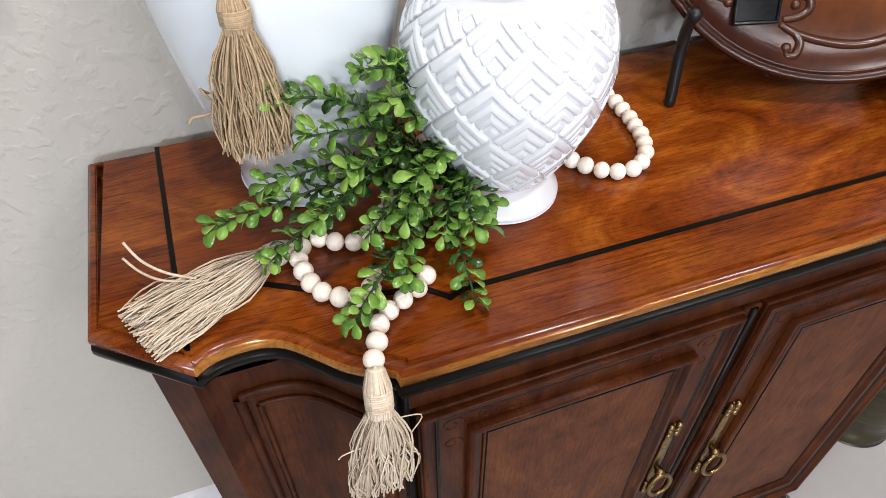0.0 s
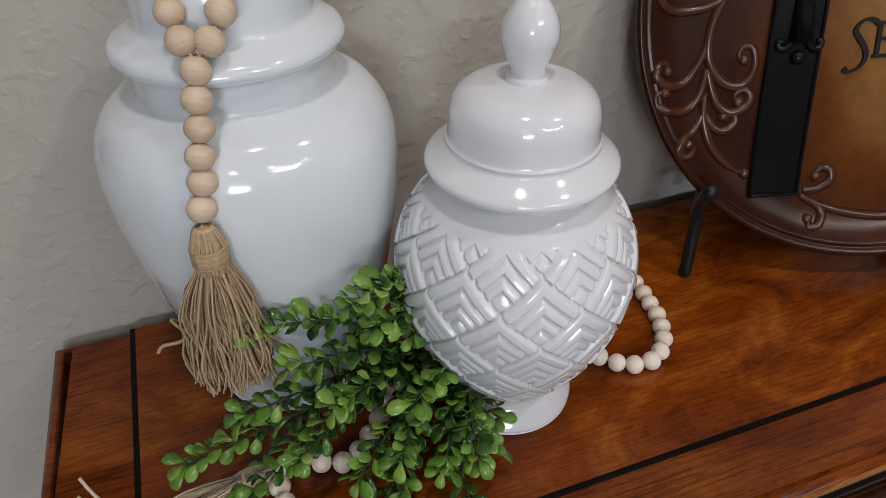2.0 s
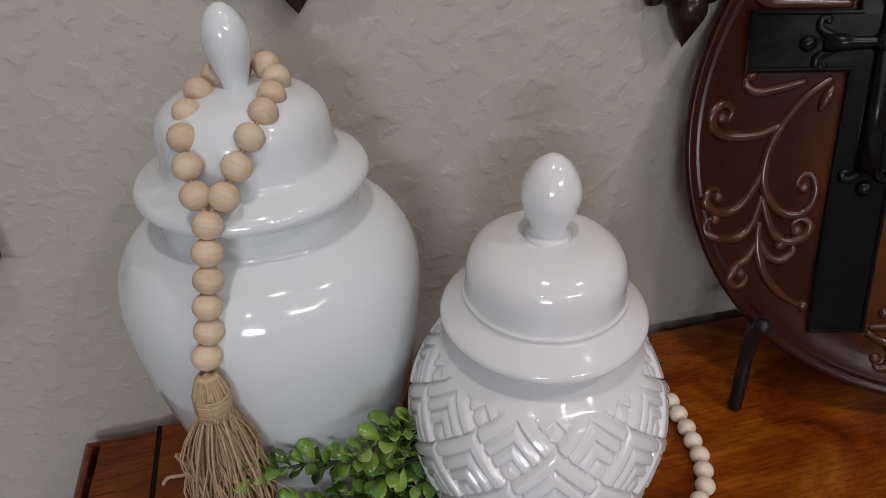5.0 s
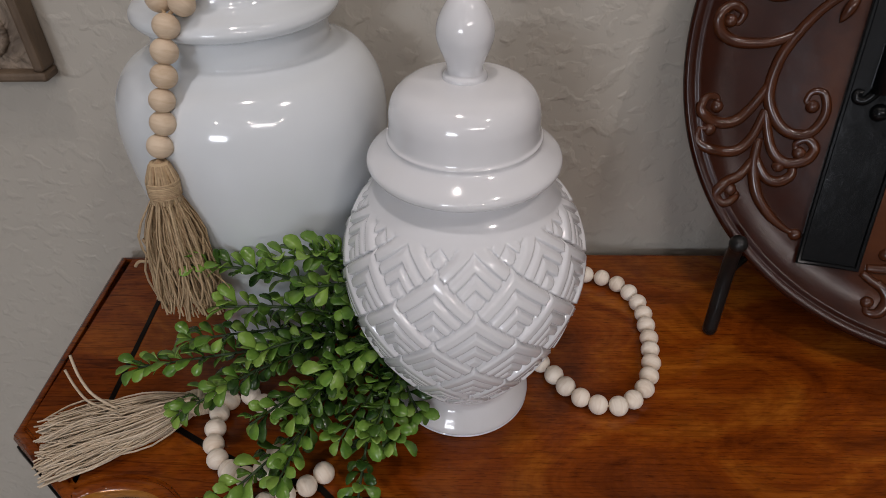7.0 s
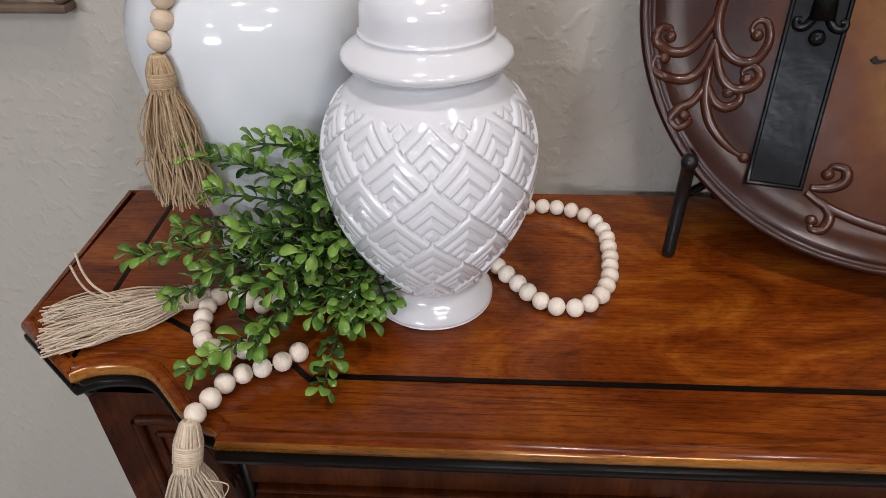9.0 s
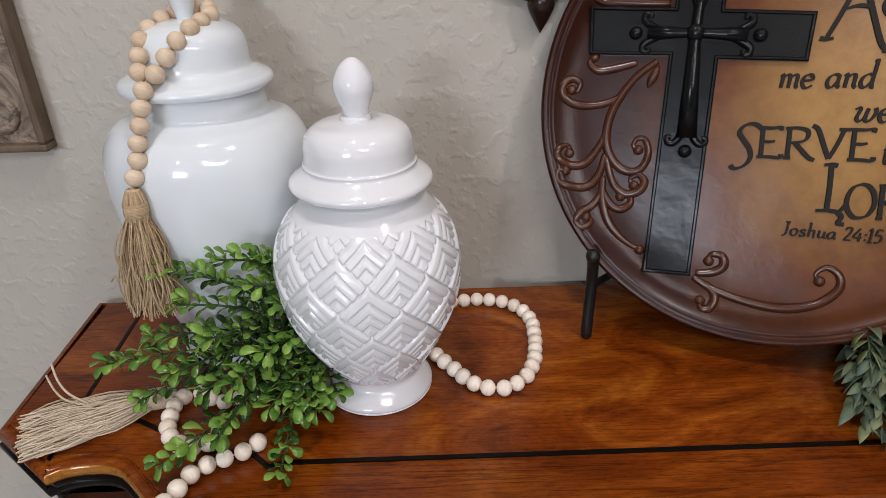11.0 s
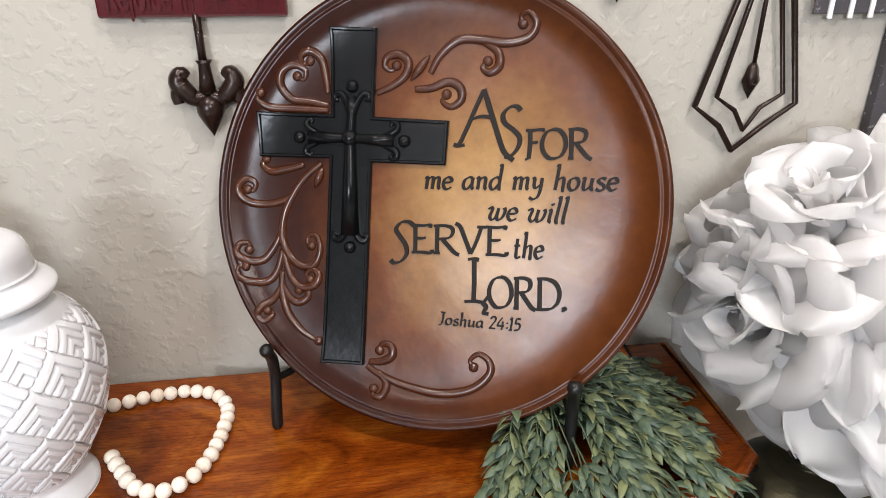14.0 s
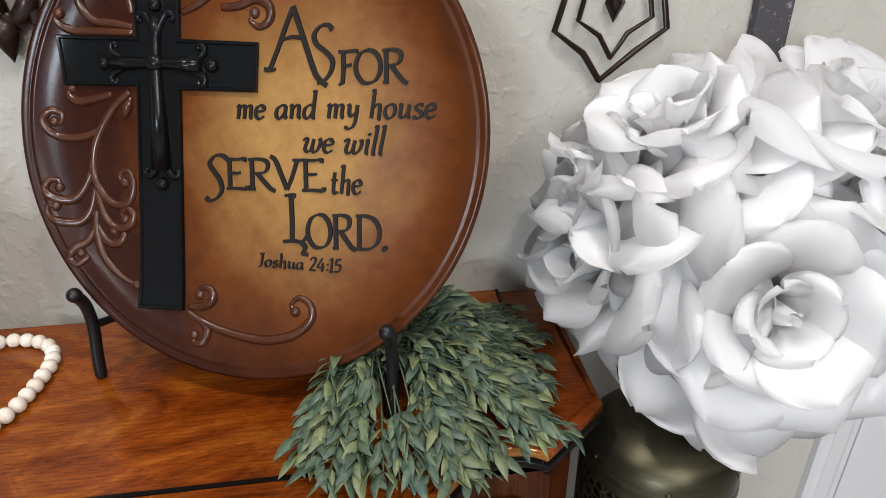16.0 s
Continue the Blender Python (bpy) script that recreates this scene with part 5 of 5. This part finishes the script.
def petal(length, width, open0, open1, curl, seed, ruffle, phi, r0, h0):
    """One foam petal in the rose's frame: it leaves the axis at open0 degrees and bends to open1, its lip curling further."""
    rr = random.Random(seed)
    nu, nv = 16, 16
    bm = bmesh.new()
    ph = [rr.uniform(0, 6.28) for _ in range(6)]
    tip = rr.uniform(0.82, 1.1)
    grid = []
    rho, h = r0, h0
    for j in range(nv + 1):
        v = 1 - (1 - j / nv) ** 1.5
        dv = v - (1 - (1 - (j - 1) / nv) ** 1.5) if j else 0.0
        th = radians(open0 + (open1 - open0) * v ** 1.2 + curl * max(0, v - 0.72) ** 1.3 * 3.2)
        if j:
            rho += length * dv * math.sin(th)
            h += length * dv * math.cos(th)
        w = width * (0.34 + 0.66 * math.sin(min(1.0, v * 1.18) * math.pi * 0.5)) * (1.0 if v < 0.72 else math.sqrt(max(0.004, 1 - ((v - 0.72) / 0.281) ** 2.4)))
        row = []
        for i in range(nu + 1):
            u = 2 * i / nu - 1
            lat = u * w / 2
            edge_out = abs(u) ** 2.2
            # wraps round the axis, with lips that fold back and a soft wave along the rim
            ang = lat / max(rho + 0.030, 0.030)
            wave = 1.75 * ruffle * (math.sin(2.4 * u + ph[0] + 1.5 * v) * 0.6 + math.sin(5.6 * u + ph[1]) * 0.45 * v + math.sin(3.1 * v * 2 + ph[2] + u) * 0.3) * (0.2 + v) * (0.35 + edge_out)
            lip = curl / 60 * 0.010 * edge_out * v
            rad_ = rho + (wave + lip) * math.cos(th) * 1.0 + 0.10 * edge_out * v * rho * 0.15
            hh = h - (wave + lip) * math.sin(th) - 0.02 * length * edge_out * v * tip
            a = phi + ang
            row.append(bm.verts.new((rad_ * math.cos(a), rad_ * math.sin(a), hh)))
        grid.append(row)
    for a, b in zip(grid, grid[1:]):
        for i in range(nu):
            bm.faces.new((a[i], a[i + 1], b[i + 1], b[i]))
    ext = bmesh.ops.solidify(bm, geom=list(bm.faces), thickness=0.0013)
    bmesh.ops.recalc_face_normals(bm, faces=bm.faces)
    return bm


def rose(centre, facing, R, seed):
    c, f = Vector(centre), Vector(facing).normalized()
    q = f.to_track_quat("Z", "Y").to_matrix().to_4x4()
    ob = thing("foam_rose", "large white foam rose with ruffled petals, in the floor vase", "flower", Matrix.Translation(c) @ q, group="roses in the vase")
    rr = random.Random(seed)
    s = R / 0.12
    layers = [(3, 0.050, 0.080, -7, -3, 4, 0.010, 0.0004, 0.014), (4, 0.066, 0.118, 3, 16, 40, 0.013, 0.0022, 0.006), (5, 0.086, 0.132, 16, 42, 62, 0.014, 0.0048, -0.006),
              (6, 0.102, 0.144, 36, 66, 72, 0.017, 0.0066, -0.014), (7, 0.114, 0.146, 58, 88, 74, 0.018, 0.0080, -0.022), (6, 0.112, 0.140, 84, 106, 60, 0.018, 0.0080, -0.030)]
    turn = rr.uniform(0, 6)
    for li, (n, ln, wd, o0, o1, cu, r0, ru, h0) in enumerate(layers):
        turn += 0.6
        for i in range(n):
            phi = turn + 2 * math.pi * i / n + rr.uniform(-0.16, 0.16)
            k = rr.uniform(0.88, 1.10)
            part("petal", petal(ln * s * k, wd * s * rr.uniform(0.92, 1.12), o0 + rr.uniform(-6, 6), o1 + rr.uniform(-9, 9), cu * rr.uniform(0.5, 1.4), rr.random(), ru * s * rr.uniform(0.7, 1.4), phi, r0 * s, h0 * s), M_PETAL, ob)
    # green stem down into the vase's mouth
    inv = (Matrix.Translation(c) @ q).inverted()
    bm = bmesh.new()
    mouth = Vector((VX + rr.uniform(-0.009, 0.009), VY + rr.uniform(-0.009, 0.009), 0.762))
    tube(bm, [inv @ p for p in catmull([c - f * 0.035 * s, c - f * 0.06 * s + (mouth - c) * 0.25, mouth, mouth - Vector((0, 0, 0.25))], 6)], 0.003, 7)
    part("stem", bm, M_STEM, ob, "green flower stem")


ROSES = [((1.184, -0.256, 0.914), (-0.26, -0.84, 0.40), 0.136, 1), ((1.088, -0.172, 0.932), (-0.95, -0.16, 0.22), 0.130, 2), ((1.142, -0.150, 1.015), (-0.42, -0.10, 0.90), 0.138, 3),
         ((1.262, -0.168, 1.025), (0.24, -0.30, 0.92), 0.146, 4), ((1.310, -0.210, 0.950), (0.80, -0.45, 0.30), 0.130, 5), ((1.200, -0.120, 0.960), (0.0, 0.6, 0.75), 0.110, 6),
         ((1.088, -0.137, 0.975), (-0.92, 0.00, 0.38), 0.114, 7)]
for r in ROSES:
    rose(*r)

# ---- on the wall ----
YW = Y1


def scroll_arm(bm, cx, cz, s, y, big=1.0):
    """One of the paired curled arms of a fleur, s: -1 or 1."""
    pts = [(cx, y, cz), (cx + s * 0.010 * big, y, cz - 0.004 * big), (cx + s * 0.019 * big, y, cz + 0.003 * big), (cx + s * 0.0245 * big, y, cz + 0.012 * big), (cx + s * 0.021 * big, y, cz + 0.020 * big), (cx + s * 0.0155 * big, y, cz + 0.0165 * big)]
    tube(bm, catmull(pts, 5), lambda u: (0.0052 + 0.0046 * math.sin(math.pi * u)) * big, 9)
    pts = [(cx + s * 0.020 * big, y, cz + 0.006 * big), (cx + s * 0.027 * big, y, cz + 0.001 * big), (cx + s * 0.0265 * big, y, cz - 0.008 * big)]
    tube(bm, catmull(pts, 5), lambda u: (0.0080 - 0.0022 * u) * big, 8)


# red enamelled sign with a finial hanging under it
sign = thing("hanging_sign", "red enamelled metal sign with raised words and bronze finial", "sign")
bm = bmesh.new()
box(bm, 0.426, 0.607, YW - 0.013, YW - 0.004, 1.2165, 1.300, 0.003)
plaque = part("plaque", bm, M_RED, sign, "glossy dark red plaque", smooth=False)
txt = lettering("Rejoice in the Lord", M_RED, plaque, (0.0, 0.0), (0.160, 0.0), 0.030, 0.0045, 0.0)
txt.matrix_basis = Matrix.Translation((0.437, YW - 0.0135, 1.2235)) @ Matrix.Rotation(radians(90), 4, "X")
bm = bmesh.new()
tube(bm, [(0.5175, YW - 0.010, 1.220), (0.5175, YW - 0.010, 1.170)], 0.0042, 8)
part("rod", bm, M_BRONZE, sign)
bm = bmesh.new()
cx, cz, yy = 0.519, 1.138, YW - 0.013
tube(bm, [(cx, yy, 1.176), (cx, yy, 1.172), (cx, yy, 1.160), (cx, yy, 1.145)], lambda u: 0.0085 - 0.0028 * math.sin(math.pi * min(1, u * 1.2)), 12)
for s in (-1, 1):
    scroll_arm(bm, cx + s * 0.002, cz + 0.004, s, yy, 1.05)
drop = smooth_profile([(0.0, -0.040), (0.0022, -0.036), (0.008, -0.026), (0.0135, -0.014), (0.0125, -0.004), (0.006, 0.003), (0.0, 0.005)], 5)
lathe(bm, [(r, z + cz) for r, z in drop], 20, (cx, yy))
part("finial", bm, M_BRONZE, sign, "bronze fleur-de-lis finial")

# flat fleur ornament
k = iron("rust_brown_iron", (0.030, 0.013, 0.009), 0.55)
orn = thing("wall_ornament", "flat dark brown iron fleur-de-lis wall ornament", "wall ornament")
bm = bmesh.new()
cx, cz, yy = 0.2335, 1.185, YW - 0.008
lathe(bm, [(r * 1.7, z * 1.25 + cz + 0.002) for r, z in smooth_profile([(0.0, -0.032), (0.003, -0.027), (0.009, -0.015), (0.012, -0.004), (0.011, 0.01), (0.008, 0.02), (0.0, 0.022)], 5)], 24, (cx, yy))
for v in bm.verts:
    v.co.y = yy + (v.co.y - yy) * 0.28
part("leaf_point", bm, k, orn)
for s in (-1, 1):
    bm = bmesh.new()
    scroll_arm(bm, cx + s * 0.004, cz + 0.006, s, yy, 1.45)
    part("scroll", bm, k, orn)
bm = bmesh.new()
lathe(bm, [(r, z + cz) for r, z in [(0.016, 0.008), (0.0200, 0.012), (0.0245, 0.018), (0.0230, 0.0215), (0.0245, 0.025), (0.0230, 0.0285), (0.0245, 0.032), (0.022, 0.038), (0.030, 0.042), (0.035, 0.048),
                                    (0.033, 0.054), (0.022, 0.060), (0.020, 0.075), (0.020, 0.110), (0.0, 0.110)]], 28, (cx, yy))
for v in bm.verts:
    v.co.y = yy + (v.co.y - yy) * 0.28
part("shaft", bm, k, orn)

# nested iron frames with a hanging diamond
orn = thing("wall_ornament", "openwork black iron ornament of nested frames and a diamond", "wall ornament")
yy = YW - 0.010
outer = [(1.113, 1.058), (1.092, 1.088), (1.058, 1.112), (1.090, 1.228), (1.106, 1.286), (1.125, 1.330), (1.141, 1.286), (1.157, 1.228), (1.1845, 1.112), (1.150, 1.088)]
inner = [(1.1235, 1.082), (1.1085, 1.106), (1.0835, 1.122), (1.106, 1.228), (1.125, 1.290), (1.142, 1.228), (1.166, 1.124), (1.140, 1.108)]
for nm, line, r in (("outer_frame", outer, 0.0036), ("inner_frame", inner, 0.0029)):
    bm = bmesh.new()
    tube(bm, [(x, yy, z) for x, z in line + line[:2]], r, 8, False)
    part(nm, bm, M_BRONZE, orn)
bm = bmesh.new()
tube(bm, [(1.1235, yy, 1.29), (1.1228, yy, 1.160)], 0.0026, 8)
lathe(bm, [(0.0, 1.1185), (0.0115, 1.139), (0.0062, 1.156), (0.0034, 1.160), (0.0, 1.161)], 4, (1.1225, yy))
part("diamond_pendant", bm, M_BRONZE, orn, "dark iron diamond drop")

# tip of another ornament above the plate
orn = thing("wall_ornament", "small dark iron ornament tip above the plate", "wall ornament")
bm = bmesh.new()
lathe(bm, [(r * 0.9, z * 0.9 + 1.262) for r, z in drop], 20, (0.950, YW - 0.012))
for s in (-1, 1):
    scroll_arm(bm, 0.950, 1.266, s, YW - 0.012, 0.8)
tube(bm, [(0.95, YW - 0.012, 1.26), (0.95, YW - 0.012, 1.33)], 0.004, 8)
part("finial", bm, M_BRONZE, orn)

# grey weathered cross with white lettering
k = Mat("weathered_grey_wood", 0.7)
_v = k.coords((60, 60, 9))
k.colour(k.mix(k.ramp(k.noise(k.coords((1, 1, 1)), 120, 5, 0.7), [(0.40, (1, 1, 1)), (0.34, (0, 0, 0))]), (0.055, 0.050, 0.055), k.ramp(k.noise(_v, 1.0, 4), [(0.3, (0.15, 0.145, 0.16)), (0.7, (0.24, 0.235, 0.25))])))
k.bump(k.noise(_v, 1.5, 4), 0.4, 0.002)
wc = thing("wooden_cross", "grey weathered wooden wall cross with white lettering", "wall cross")
bm = bmesh.new()
box(bm, 1.2845, 1.3265, YW - 0.016, YW - 0.002, 0.985, 1.42, 0.0015)
part("upright", bm, k.m, wc, smooth=False)
bm = bmesh.new()
box(bm, 1.177, 1.434, YW - 0.0185, YW - 0.0165, 1.212, 1.272, 0.0008)
arm = part("arm", bm, k.m, wc, smooth=False)
M_LETTER = Mat("white_letter_paint", 0.6, colour=(0.72, 0.72, 0.72)).m
for x0 in (1.193, 1.218, 1.243, 1.345, 1.370, 1.395):
    bm = bmesh.new()
    box(bm, x0, x0 + 0.006, YW - 0.0215, YW - 0.0186, 1.207, 1.262, 0.0008)
    part("letter_bar", bm, M_LETTER, arm, smooth=False)

# carved frame
k = Mat("driftwood_frame", 0.6)
_v = k.coords((40, 40, 12))
k.colour(k.ramp(k.noise(_v, 1.0, 5, 0.6), [(0.3, (0.07, 0.044, 0.026)), (0.7, (0.16, 0.11, 0.07))]))
k.bump(k.noise(_v, 2.0, 4), 0.4, 0.002)
k2 = Mat("carved_grey_relief", 0.65)
_v = k2.coords()
wv = k2.noise(_v, 22, 3, 0.5, 3.0)
k2.colour(k2.ramp(wv, [(0.35, (0.12, 0.090, 0.066)), (0.6, (0.27, 0.21, 0.155))]))
k2.bump(wv, 0.9, 0.008)
pic = thing("carved_panel", "square carved wooden wall panel with brown frame", "wall art")
px0, px1, pz0, pz1 = -0.385, -0.006, 0.992, 1.372
w = 0.009
for b in ((px0, px1, pz0, pz0 + w), (px0, px1, pz1 - w, pz1), (px0, px0 + w, pz0 + w, pz1 - w), (px1 - w, px1, pz0 + w, pz1 - w)):
    bm = bmesh.new()
    box(bm, b[0], b[1], YW - 0.024, YW - 0.002, b[2], b[3], 0.003)
    part("frame_rail", bm, k.m, pic, smooth=False)
bm = bmesh.new()
box(bm, px0 + w, px1 - w, YW - 0.014, YW - 0.003, pz0 + w, pz1 - w)
carved = part("carved_field", bm, k2.m, pic, "grey carved scroll relief", smooth=False)
rnd = random.Random(4)
for i in range(5):
    for j in range(5):
        bm = bmesh.new()
        c = Vector((px1 - w - 0.035 - 0.068 * i, YW - 0.0145, pz0 + w + 0.035 + 0.068 * j))
        a0 = rnd.uniform(0, 6.28)
        tube(bm, [c + Vector((math.cos(a0 + q * 0.42), 0, math.sin(a0 + q * 0.42))) * (0.031 * (1 - q / 24)) for q in range(20)], lambda u: 0.0065 - 0.003 * u, 7)
        part("carved_scroll", bm, k2.m, carved)

# ---- floor tiles ----
bm = bmesh.new()
box(bm, -0.223, 0.223, -0.223, 0.223, -0.0058, 0.0, 0.0015)
TILE = mesh_of("tile", bm, M_TILE, False)
for i in range(13):
    for j in range(12):
        ob = new("tile", TILE)
        ob.parent = floor
        ob.matrix_basis = pose(X0 + 0.225 + 0.452 * i - 0.1, Y1 - 0.225 - 0.452 * j, 0)
